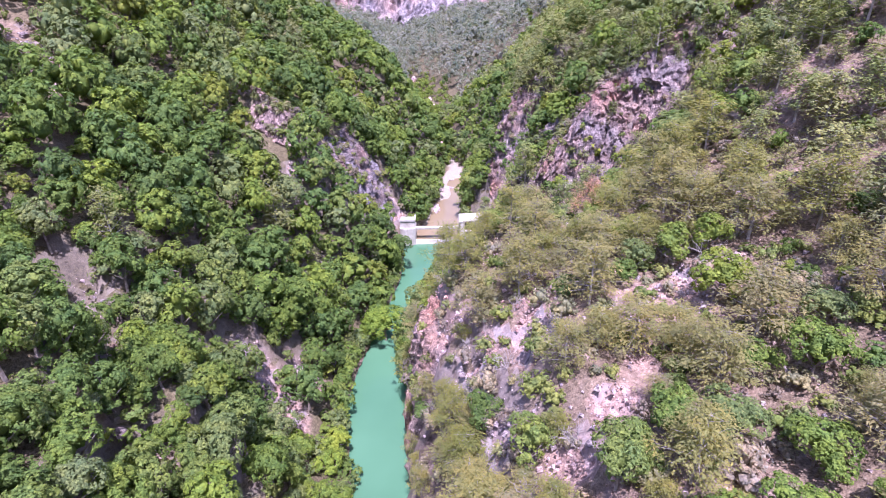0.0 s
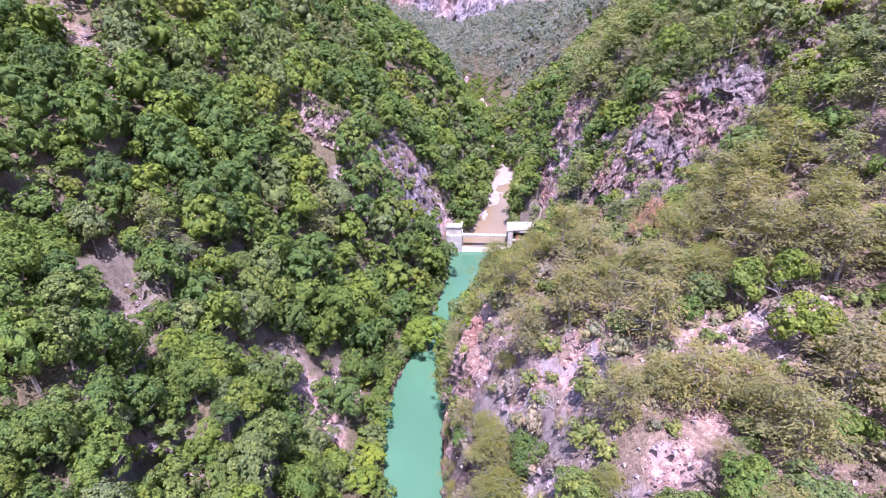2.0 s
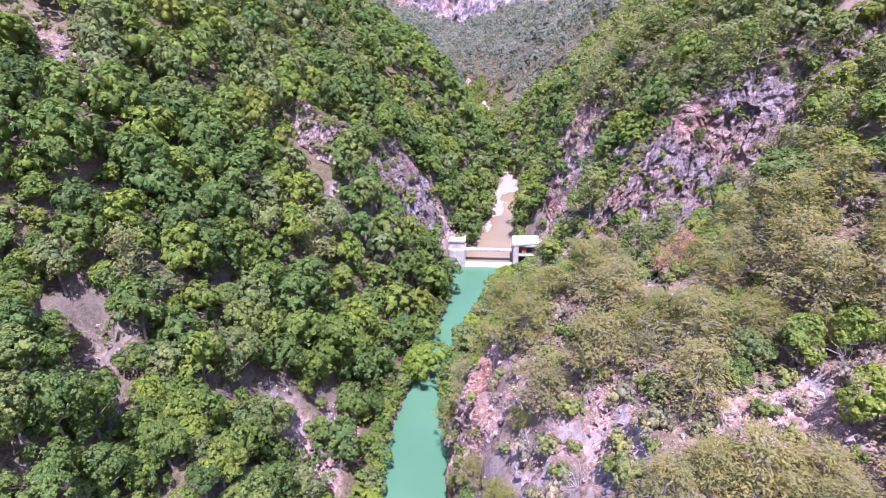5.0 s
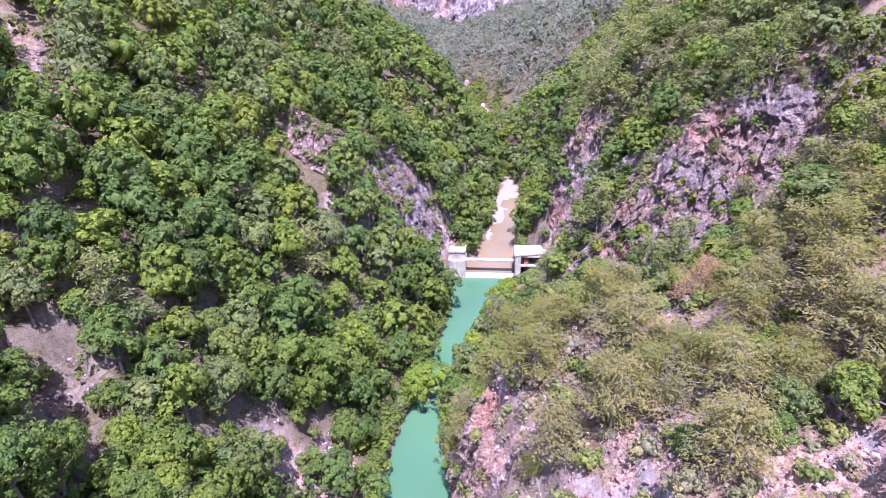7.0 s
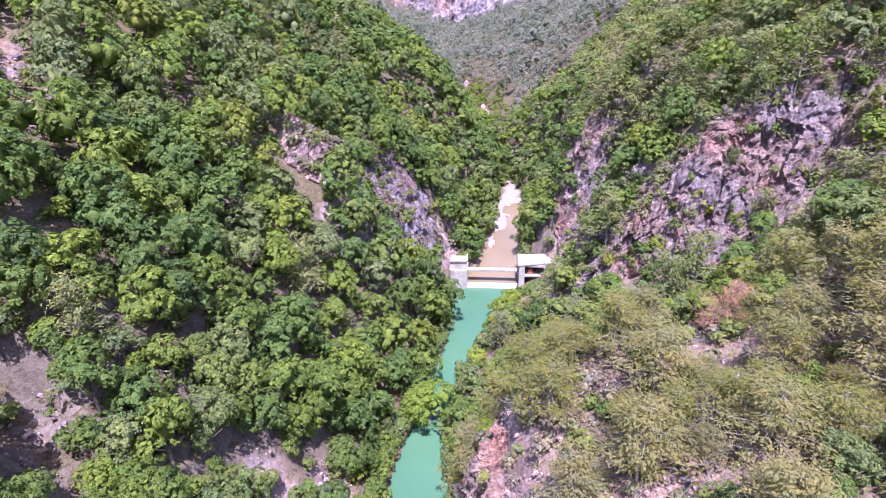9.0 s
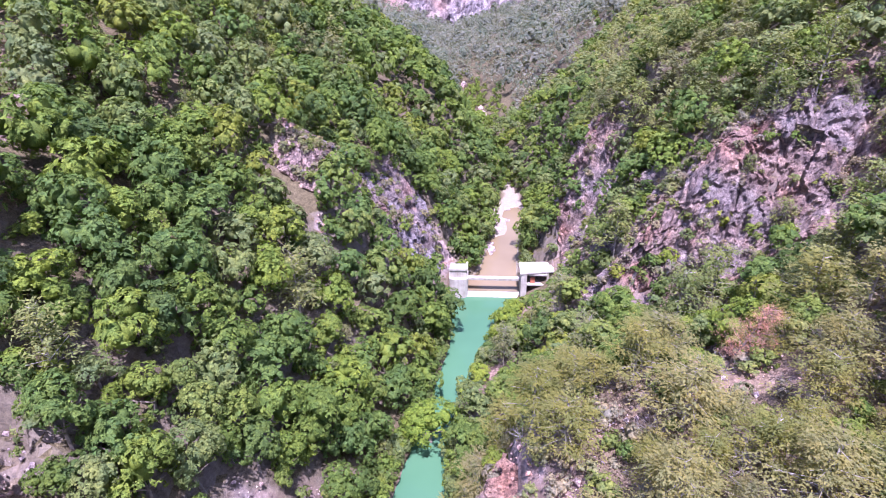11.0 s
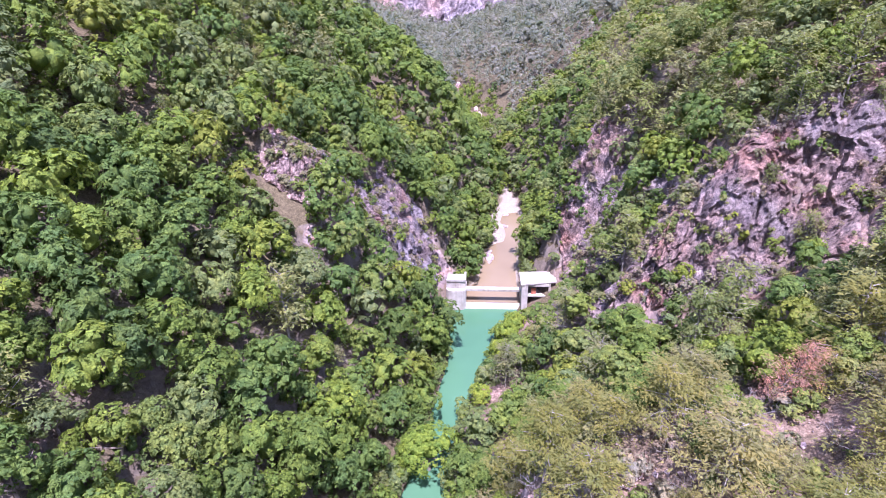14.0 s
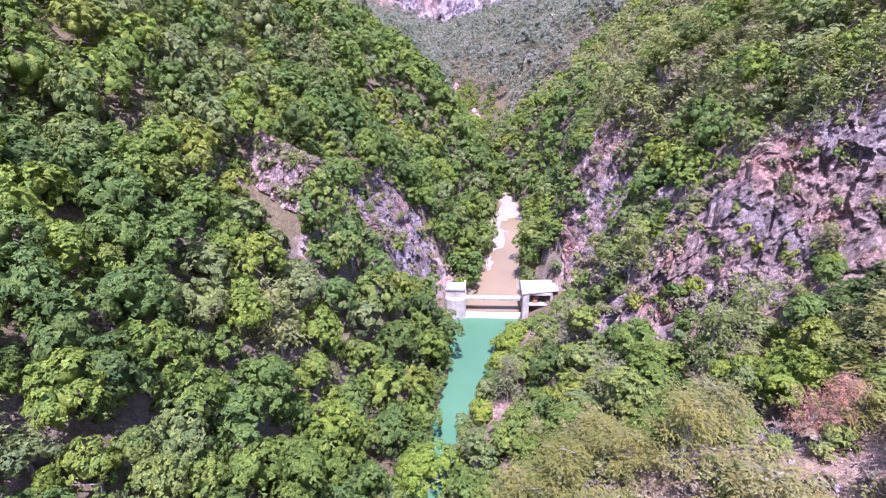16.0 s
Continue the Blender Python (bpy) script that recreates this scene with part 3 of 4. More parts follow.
def scatter(rng, x0, x1, y0, y1, gap):
    nx, ny = int((x1 - x0) / gap), int((y1 - y0) / gap)
    i, j = np.meshgrid(np.arange(nx), np.arange(ny))
    x = x0 + (i + 0.5 * (j % 2) + rng.uniform(-0.38, 0.38, i.shape)) * gap
    y = y0 + (j + rng.uniform(-0.38, 0.38, i.shape)) * gap
    return x.ravel(), y.ravel()


def stand(rng, x0, x1, y0, y1, tries, radius, near):
    """Feet and sizes of trees set at random, each keeping its distance from the rest; nearest to the spot near first."""
    x, y = rng.uniform(x0, x1, tries), rng.uniform(y0, y1, tries)
    ok = np.abs(x) < 14 + 0.86 * y
    x, y = x[ok], y[ok]
    z = terrain(x, y)
    r = radius(rng, x, y)
    order = np.argsort(-r + rng.uniform(0, 1.2, len(r)))
    grid, kept = {}, []
    for k in order:
        i, j = int(x[k] // 4), int(y[k] // 4)
        if all((x[k] - x[o]) ** 2 + (y[k] - y[o]) ** 2 + 0.5 * (z[k] - z[o]) ** 2 > (0.6 * (r[k] + r[o])) ** 2
               for a in (i - 1, i, i + 1) for b in (j - 1, j, j + 1) for o in grid.get((a, b), ())):
            grid.setdefault((i, j), []).append(k)
            kept.append(k)
    kept = np.array(kept)
    kept = kept[np.argsort(np.hypot(x[kept] - near[0], y[kept] - near[1]))]
    return x[kept], y[kept], r[kept]


def tree_size(rng, x, y):
    left = x < bank(LEFT_BANK, np.clip(y, -60, 400))
    r = 1.15 + 2.1 * rng.random(len(x)) ** 1.9
    return r * np.where(left, np.interp(y, (45, 75), (0.74, 1.0)), np.where(y < 62, 0.86, 0.92)) * np.where(y > 150, 1.15, 1.0)


def slope_at(x, y):
    e = 0.8
    return np.hypot(terrain(x + e, y) - terrain(x - e, y), terrain(x, y + e) - terrain(x, y - e)) / (2 * e)


GLIMPSES = ((-15.5, 329, 1.7, 3.2), (-3.9, 274, 1.6, 1.6), (-5.6, 284, 1.3, 1.4), (-0.6, 203, 1.8, 1.0), (-1.5, 216, 1.4, 1.0), (-2.6, 236, 1.4, 1.2))
LONE = ((-10.3, 79.5, 4.4), (-14.4, 53.5, 2.3), (-14.8, 50.0, 2.1), (0.8, 105.5, 2.5), (2.4, 109.0, 2.1), (-3.6, 88.0, 2.1), (-0.4, 101.0, 2.2), (14.7, 58.0, 2.4), (13.0, 69.0, 0.6))


def crowded(x, y):
    return any(math.hypot(x - a, (y - b) * 0.8) < r + 1.3 for a, b, r in LONE) or math.hypot(x - 13.2, y - 54.6) < 2.6


def behind_foot(x, y):
    """Along and behind the foot of the great cliff, in metres."""
    return (x - 12.6) * 0.87 - (y - 90.5) * 0.5, (x - 12.6) * 0.5 + (y - 90.5) * 0.87


def clear_of_water(x, y, gap):
    yc = np.clip(y, -60, 400)
    return np.maximum(bank(LEFT_BANK, yc) - x, x - bank(RIGHT_BANK, yc)) > gap


def plant_all():
    rng = np.random.default_rng(7)
    oaks, pines, dark_pines, scrub, far_trees = Woods(), Woods(), Woods(), Woods(), Woods()
    count = {"broad": 0, "pine": 0, "shrub": 0}
    # tall trees
    x, y, size = stand(rng, -95, 85, 14, 232, 30000, tree_size, (-3, 22))
    z, sl, bare = terrain(x, y), slope_at(x, y), bareness(x, y, np.where(x > -8, 0.7, np.where(y < 60, 0.4, 0.2)))
    wet = clear_of_water(x, y, 0.7)
    patch = rough_noise(x, y, 30, 3, 31)
    for k in range(len(x)):
        if not wet[k] or bare[k] > 0.35:
            continue
        if crowded(x[k], y[k]):
            continue
        left = x[k] < bank(LEFT_BANK, y[k])
        if (sl[k] > 3.2 and rng.random() < 0.7) if left else (sl[k] > 2.7 and x[k] < 28 and rng.random() < 0.3):
            continue
        if 114.5 < y[k] < 126 and -13 < x[k] < 13 or 106 < y[k] <= 116 and 2.5 < x[k] < 13:
            continue
        if left and (abs(x[k] + 30.5) < 4.5 and 94.5 < y[k] < 103 or 0 < (x[k] + 21) * 0.9 - (y[k] - 103) * 0.44 + 3.0 < 6.0 and 99 < y[k] < 124 and rng.random() < 0.8):
            continue
        along, behind = behind_foot(x[k], y[k])
        if not left and -2 < along < 36 and -0.5 < behind < 8.0 and rng.random() < (0.82 if behind < 4 else 0.6):
            continue
        p_pine = (0.04 + 0.28 * smooth(34, 48, z[k]) * smooth(0.0, 0.2, patch[k])) if left else (0.74 + patch[k] * 0.7 if y[k] < 64 else 0.12 + 0.55 * smooth(26, 38, z[k]) + patch[k] * 0.6)
        if rng.random() < (0.0 if left else 0.06 if y[k] < 64 else 0.02):
            continue
        if not left and 96 < y[k] < 118 and x[k] < 13:
            size[k] = min(size[k], 1.45)
        if not left and -2 < along < 36 and -6 < behind < 1:
            size[k] = min(size[k], 1.3)
        s = size[k] * (1.16 if left else 1.12)
        a = rng.uniform(0, 6.28)
        i = int(rng.integers(0, KINDS))
        if rng.random() < p_pine:
            s *= 1.14 if not left and y[k] < 62 else 1.12
            sz = s * (rng.uniform(0.58, 0.8) if not left and y[k] < 62 else rng.uniform(0.8, 1.1))
            if count["pine"] < 300:
                count["pine"] += 1
                dry = not left and y[k] < 64 and x[k] < 30
                plant_thing("pine_tree", *(PINE_NEAR if count["pine"] < 120 and dry else PINE_ME if dry else DARK_PINE_ME)[i], x[k], y[k], z[k] - 0.2, s, sz, a,
                            "pale olive pine with open wispy crown on the slope" if dry else "dark green pine with layered crown on the upper slope", "pine tree", "pines on the gorge slopes")
            else:
                v, f, _ = P_MID[i] if y[k] < 150 else P_FAR[i]
                (pines if not left and y[k] < 64 else dark_pines).add(turned(v, x[k], y[k], z[k] - 0.2, s, sz, a), f, rng.random())
        else:
            if not left and y[k] < 62:
                s *= 0.74
            sz = s * (rng.uniform(0.9, 1.3) if left else rng.uniform(0.8, 1.1))
            if count["broad"] < 300:
                count["broad"] += 1
                plant_thing("oak_tree", *(BROAD_NEAR if count["broad"] < 130 else BROAD_ME)[i], x[k], y[k], z[k] - 0.5, s, sz, a, "dense green broadleaf evergreen oak on the slope", "oak tree", "oaks on the gorge slopes")
            else:
                v, f = B_MID[i] if y[k] < 88 else B_OFF[i] if y[k] < 160 else B_FAR[i]
                oaks.add(turned(v, x[k], y[k], z[k] - 0.5, s, sz, a), f, float(np.clip((0.45 if left else 0.6) + patch[k] * 0.9 + rng.normal() * 0.27, 0, 1)))
    # the same woods go on behind the start of the flight
    x, y = scatter(rng, -44, 40, -42, 14, 2.9)
    z, wet = terrain(x, y), clear_of_water(x, y, 0.7)
    for k in range(len(x)):
        if wet[k] and rng.random() < 0.9:
            s, a, i = rng.uniform(1.8, 3.0), rng.uniform(0, 6.28), int(rng.integers(0, KINDS))
            if x[k] < 0:
                v, f = B_OFF[i] if y[k] > -12 else B_FAR[i]
                oaks.add(turned(v, x[k], y[k], z[k] - 0.5, s, s * 1.1, a), f, rng.random())
            else:
                v, f, _ = P_MID[i] if y[k] > -6 else P_FAR[i]
                pines.add(turned(v, x[k], y[k], z[k] - 0.2, s * 1.1, s * 0.8, a), f, rng.random())
    # low scrub between them and on the ledges
    x, y = scatter(rng, -70, 60, 14, 175, 2.0)
    order = np.argsort(np.hypot(x - 5, y - 30))
    x, y = x[order], y[order]
    z, sl, bare = terrain(x, y), slope_at(x, y), bareness(x, y)
    wet = clear_of_water(x, y, 0.5)
    for k in range(len(x)):
        if not wet[k] or abs(x[k]) > 10 + 0.86 * y[k] or rng.random() < 0.1 + (0.15 if x[k] < -45 else 0.4) * (bare[k] > 0.3) + 0.25 * (sl[k] > 2.6):
            continue
        if 113 < y[k] < 125 and -12 < x[k] < 10:
            continue
        along, behind = behind_foot(x[k], y[k])
        if -1 < along < 36 and -2 < behind < 9 and rng.random() < 0.45:
            continue
        s = rng.uniform(0.6, 1.5)
        i, a, sz = int(rng.integers(0, KINDS)), rng.uniform(0, 6.28), s * rng.uniform(0.7, 1.1)
        if count["shrub"] < 300:
            count["shrub"] += 1
            plant_thing("shrub", *SHRUB_ME[i], x[k], y[k], z[k] - 0.15, s, sz, a, "low grey-green shrub on stony ground", "shrub", "shrubs on the stony ground")
        else:
            v, f = B_FAR[i]
            lush = (x[k] < bank(LEFT_BANK, y[k]) or y[k] > 62) and bare[k] < 0.3
            if lush and rng.random() < 0.55:
                continue
            if lush:
                s, sz = s * 1.5, sz * 1.5
            (oaks if lush else scrub).add(turned(v - np.array([0, 0, CZ - 0.5]), x[k], y[k], z[k] - 0.1, s, sz, a), f, rng.random())
    # bushes that hang over the water
    for yb in np.arange(20, 186, 1.25):
        for line, sgn in ((LEFT_BANK, -1), (RIGHT_BANK, 1)):
            if (116 if sgn < 0 else 110) < yb < 123.5 or rng.random() < (0.04 if yb < 116 else 0.45):
                continue
            g = rng.uniform(0.9, 2.1) if sgn < 0 else rng.uniform(0.8, 1.7)
            xb = float(bank(line, yb)) + sgn * (rng.uniform(0.0, 1.0) + (0.2 if sgn < 0 or yb < 90 else 0.55) * g + (0.3 if yb > 90 else 0.0))
            zb = float(terrain(np.array([xb + sgn * 0.8]), np.array([yb]))[0])
            if zb > 9:
                continue
            v, f = B_OFF[int(rng.integers(0, KINDS))]
            oaks.add(turned(v - np.array([0, 0, CZ - 0.5]), xb, yb, max(zb, 0.0) - 0.2, g, g * rng.uniform(0.7, 1.1), rng.uniform(0, 6.28)), f, rng.random() if sgn < 0 or yb < 60 else rng.uniform(0.5, 0.97))
    # streamside trees that close over the narrow bed up the valley
    for ys_ in np.arange(178, 350, 2.0):
        for _ in range(2):
            xs_ = float(bank(LEFT_BANK, ys_) + bank(RIGHT_BANK, ys_)) / 2 + rng.uniform(-3.4, 3.4) * (1.0 if ys_ < 240 else 2.2)
            if any(abs(xs_ - gx) < 2.6 and -9 < ys_ - gy < 2.0 for gx, gy, _, _ in GLIMPSES):
                continue
            g = rng.uniform(1.0, 2.0)
            v, f = B_OFF[int(rng.integers(0, KINDS))]
            oaks.add(turned(v, xs_, ys_, float(terrain(np.array([xs_]), np.array([ys_]))[0]) - 0.4, g, g, rng.uniform(0, 6.28)), f, rng.uniform(0.52, 0.6))
    # woods up the valley and on the far slope
    x, y = scatter(rng, -120, 180, 200, 575, 4.9)
    z, sl = terrain(x, y), slope_at(x, y)
    wet = clear_of_water(x, y, 1.5)
    for k in range(len(x)):
        if sl[k] > (2.4 if y[k] < 420 else 1.3) or abs(x[k] - 10) > 0.3 * y[k] or rng.random() < 0.08:
            continue
        if y[k] < 232 and wet[k]:
            continue
        s = rng.uniform(1.8, 3.9)
        i, a = int(rng.integers(0, KINDS)), rng.uniform(0, 6.28)
        if any(abs(x[k] - gx) < 2.2 and -8 < y[k] - gy < 2.0 for gx, gy, _, _ in GLIMPSES):
            continue
        near_stream = not clear_of_water(x[k:k + 1], y[k:k + 1], 9.0)[0]
        if y[k] < 325 and (near_stream or rng.random() < 0.75 * (1 - smooth(215, 300, y[k]))):
            v, f = B_FAR[i]
            g = s * (0.62 if near_stream else 0.85)
            oaks.add(turned(v, x[k], y[k], z[k] - 0.4, g, g, a), f, rng.uniform(0.5, 0.62) if near_stream else rng.random())
            continue
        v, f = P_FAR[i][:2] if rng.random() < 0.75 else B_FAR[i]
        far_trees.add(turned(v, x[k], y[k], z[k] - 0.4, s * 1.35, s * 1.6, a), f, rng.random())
    oaks.done("oak_woods", leaf_stuff, "dense green broadleaf woods covering the gorge slopes", "woods")
    pines.done("pine_woods", needle_stuff, "pale olive pine woods on the dry slope", "woods")
    dark_pines.done("dark_pine_woods", dark_needle_stuff, "dark green pine woods on the upper gorge slopes", "woods")
    scrub.done("scrub", scrub_stuff, "low grey-green scrub over stony slopes", "scrub")
    far_trees.done("far_woods", far_hazy_stuff, "grey-green woods on the distant valley slopes, haze painted into the leaves", "woods")


plant_all()


# ---- single trees and rocks that stand out ----
def lone_tree(name, crown, mat, sticks_of, x, y, s, sz, label, category, turn=0.0, tilt=(0, 0)):
    z = float(terrain(np.array([x]), np.array([y]))[0])
    e = new(name)
    e.empty_display_size = 0.3
    e.matrix_world = Matrix.LocRotScale((x, y, max(z, 0.0) - 0.3), Euler((*tilt, turn)), (s, s, sz))
    new("trunk", fast_mesh("trunk", *sticks_of, [bark])).parent = e
    new("crown", crown_mesh(crown, mat)).parent = e
    tagged(e, label, category)


PLANE_LABEL = "bright yellow-green plane tree leaning over the pool bank"
for i_, (x_, y_, s_) in enumerate(LONE[:7]):
    v_, f_ = broad_crown(700 + i_, 10, 150, 2600, 0.046, 0.8)
    lone_tree("plane_tree", (v_ + np.array([0, 0, 1.0]), f_), plane_leaf, trunk_sticks(20 + i_, 1.0, 1.0, 0.07), x_, y_, s_, s_ * 0.9, PLANE_LABEL, "plane tree", i_ * 1.1)
dead = pine_crown(800, 48, 80, 0.038, 0.008)
lone_tree("dead_pine", dead, dead_needle, pine_sticks(dead, 0.05), 14.7, 58.0, 2.0, 2.6, "dead pine with rust-red needles among green trees", "pine tree", 0.4, (0.15, 0.35))
dead_b = pine_crown(801, 24, 26, 0.08, 0.022)
lone_tree("dead_pine", dead_b, dead_needle, pine_sticks(dead_b, 0.05), 13.0, 69.0, 1.0, 1.2, "small dead pine with rust-red needles among shrubs", "pine tree", 1.4)


def twig_mesh(seed):
    rng = np.random.default_rng(seed)
    seg = []
    for k in range(9):
        d = unit(rng.normal(size=3) * np.array([1, 1, 0.3]) + np.array([0, 0, 0.9]))
        mid = d * rng.uniform(0.4, 0.7)
        seg.append(((0, 0, -0.1), mid, 0.016, 0.012))
        for _ in range(4):
            e = mid + unit(d + rng.normal(size=3) * 0.6) * rng.uniform(0.25, 0.6)
            seg.append((mid, e, 0.011, 0.008))
            for _ in range(3):
                seg.append((e, e + unit(d + rng.normal(size=3) * 0.8) * rng.uniform(0.12, 0.35), 0.008, 0.005))
    return fast_mesh("twigs", *sticks(seg, 3), [grey_twig])


def grey_material():
    m, nt, bsdf = material("grey_twigs")
    n = noise_node(nt, 2.0, 4.0, 0.6, position(nt))
    nt.links.new(ramp(nt, n.outputs["Fac"], ((0.3, (0.2, 0.17, 0.165)), (0.7, (0.38, 0.34, 0.325)))).outputs[0], bsdf.inputs["Base Color"])
    bsdf.inputs["Roughness"].default_value = 0.9
    return m


grey_twig = grey_material()
TWIGS = [twig_mesh(i) for i in range(4)]
rng_ = np.random.default_rng(23)
tx, ty = scatter(rng_, -6, 34, 20, 84, 3.4)
tz = terrain(tx, ty)
for k_ in range(len(tx)):
    if clear_of_water(tx[k_:k_ + 1], ty[k_:k_ + 1], 1.0)[0] and tx[k_] < 6 + 0.5 * ty[k_] and rng_.random() < 0.55:
        g_ = rng_.uniform(0.8, 1.7)
        t_ = new("dead_shrub", TWIGS[int(rng_.integers(0, 4))])
        t_.matrix_world = Matrix.LocRotScale((tx[k_], ty[k_], tz[k_] - 0.1), Euler((0, 0, rng_.uniform(0, 6.28))), (g_, g_, g_ * rng_.uniform(0.8, 1.5)))
        tagged(t_, "leafless grey twiggy shrub on the stony slope", "shrub", "dead shrubs on the stony slope")


def rock_mesh(seed):
    """Angular block of limestone, about one across either way."""
    rng = np.random.default_rng(seed)
    bm = bmesh.new()
    for p in unit(rng.normal(size=(22, 3))) * rng.uniform(0.75, 1.0, (22, 1)):
        bm.verts.new(p)
    bmesh.ops.convex_hull(bm, input=bm.verts)
    loose = [v for v in bm.verts if not v.link_faces]
    bmesh.ops.delete(bm, geom=loose, context="VERTS")
    bmesh.ops.subdivide_edges(bm, edges=bm.edges, cuts=2, use_grid_fill=True)
    for v in bm.verts:
        v.co += Vector(noise.noise_vector(v.co * 2.3 + Vector((seed, 0, 0)))) * 0.16
    me = bpy.data.meshes.new("rock")
    bm.to_mesh(me)
    bm.free()
    me.materials.append(cliff_mat)
    return me


def tall_blocks(nt, pos):
    """Places warped and drawn out upright, for blocks that stand higher than wide."""
    warp = noise_node(nt, 0.8, 3.0, 0.6, pos)
    add = nt.nodes.new("ShaderNodeVectorMath")
    add.operation = "ADD"
    nt.links.new(pos, add.inputs[0])
    nt.links.new(warp.outputs["Color"], add.inputs[1])
    tall = nt.nodes.new("ShaderNodeMapping")
    tall.inputs["Scale"].default_value = (1.0, 1.0, 0.55)
    nt.links.new(add.outputs[0], tall.inputs[0])
    return tall.outputs[0]


def cliff_material(name, gain, warm=1.0, fine=1.0):
    """Broken limestone; gain and warm set how pale and how pink it is."""
    m, nt, bsdf = material(name)
    pos = position(nt)
    tall = nt.nodes.new("ShaderNodeMapping")
    tall.inputs["Scale"].default_value = (1.0, 1.0, 0.3)
    nt.links.new(pos, tall.inputs[0])
    n = noise_node(nt, 0.9 * fine, 7.0, 0.7, tall.outputs[0])
    big = noise_node(nt, 0.12 * fine, 3.0, 0.55, pos)
    base = ramp(nt, n.outputs["Fac"], ((0.3, (0.14, 0.12, 0.13)), (0.43, (0.26, 0.225, 0.235)), (0.56, (0.37, 0.325, 0.33)), (0.72, (0.54, 0.49, 0.48)))).outputs[0]
    base = mix(nt, 1.0, base, ramp(nt, big.outputs["Fac"], ((0.45, (0.97, 0.98, 1.05)), (0.58, (1.08, 0.95, 0.9)), (0.7, (1.15, 0.8, 0.7)))).outputs[0], "MULTIPLY")
    grit = noise_node(nt, 3.2 * fine, 5.0, 0.75, pos)
    base = mix(nt, 1.0, base, ramp(nt, grit.outputs["Fac"], ((0.36, (0.45, 0.44, 0.48)), (0.46, (0.92, 0.92, 0.92)), (0.62, (1.35, 1.32, 1.3)))).outputs[0], "MULTIPLY")
    crack = noise_node(nt, 1.25 * fine, source=tall_blocks(nt, pos), kind="ShaderNodeTexVoronoi")
    crack.feature = "F1"
    tone = nt.nodes.new("ShaderNodeSeparateColor")
    nt.links.new(crack.outputs["Color"], tone.inputs[0])
    base = mix(nt, 1.0, base, ramp(nt, tone.outputs[0], ((0.0, (0.72, 0.7, 0.74)), (0.5, (1.0, 1.0, 1.0)), (1.0, (1.28, 1.22, 1.18)))).outputs[0], "MULTIPLY")
    base = mix(nt, 1.0, base, (gain * warm, gain, gain / warm), "MULTIPLY")
    nt.links.new(base, bsdf.inputs["Base Color"])
    bsdf.inputs["Roughness"].default_value = 0.93
    bsdf.inputs["Specular IOR Level"].default_value = 0.2
    relief = nt.nodes.new("ShaderNodeMath")
    relief.operation = "MULTIPLY_ADD"
    relief.inputs[1].default_value = -0.7
    nt.links.new(crack.outputs["Distance"], relief.inputs[0])
    nt.links.new(grit.outputs["Fac"], relief.inputs[2])
    bump(nt, bsdf, relief.outputs[0], 1.0, 0.5 / fine)
    return m


cliff_mat = cliff_material("gorge_limestone", 0.8, 1.05)
# darker, cooler copy of the limestone: the weir cliff's shade is in its colour
shaded_cliff_mat = cliff_material("shaded_limestone", 0.74, 0.97)
stained_mat = cliff_material("stained_limestone", 0.95, 1.17)
pale_mat = cliff_material("pale_limestone", 1.6, 1.06)
far_mat = cliff_material("distant_limestone", 1.0, 1.0, 0.22)
ROCKS = [rock_mesh(i) for i in range(7)]


def plant_ledges():
    rng = np.random.default_rng(17)
    low = Woods()
    for p in LEDGES:
        g = rng.uniform(0.35, 1.15)
        v, f = B_FAR[int(rng.integers(0, KINDS))] if g < 1.0 else B_OFF[int(rng.integers(0, KINDS))]
        low.add(turned(v - np.array([0, 0, CZ - 0.45]), *p, g, g * rng.uniform(0.8, 1.2), rng.uniform(0, 6.28)), f, rng.random())
    low.done("ledge_scrub", scrub_stuff, "small shrubs rooted on the cliff ledges", "scrub")


def scatter_rubble():
    """Loose stones on the bare ground."""
    rng = np.random.default_rng(19)
    x, y = scatter(rng, -62, 30, 18, 112, 0.42)
    keep = ((bareness(x, y) > 0.25) & (rng.random(len(x)) < 0.5) | (x > -4) & (y < 66) & (rng.random(len(x)) < 0.16) & (np.abs(x) < 8 + 0.86 * y)) & clear_of_water(x, y, 0.4)
    x, y = x[keep], y[keep]
    z = terrain(x, y)
    tet = np.array([(1, 0, -0.4), (-0.5, 0.9, -0.4), (-0.6, -0.8, -0.4), (0.5, 0.5, 0.6), (-0.5, 0.1, 0.8), (0.3, -0.6, 0.55)])
    tri = np.array([(0, 1, 3), (1, 4, 3), (1, 2, 4), (2, 5, 4), (2, 0, 5), (0, 3, 5), (3, 4, 5), (0, 2, 1)])
    vs, fs = [], []
    for k in range(len(x)):
        g = 0.07 + 0.3 * rng.random() ** 4
        vs.append(turned(tet * rng.uniform(0.7, 1.3, (6, 3)), x[k], y[k], z[k] + 0.1, g, g * 0.8, rng.uniform(0, 6.28)))
        fs.append(tri + 6 * k)
    tagged(new("rubble", fast_mesh("rubble", np.concatenate(vs), np.concatenate(fs), [pale_mat])), "loose pinkish limestone stones strewn over bare scree", "stones", kind="stuff")


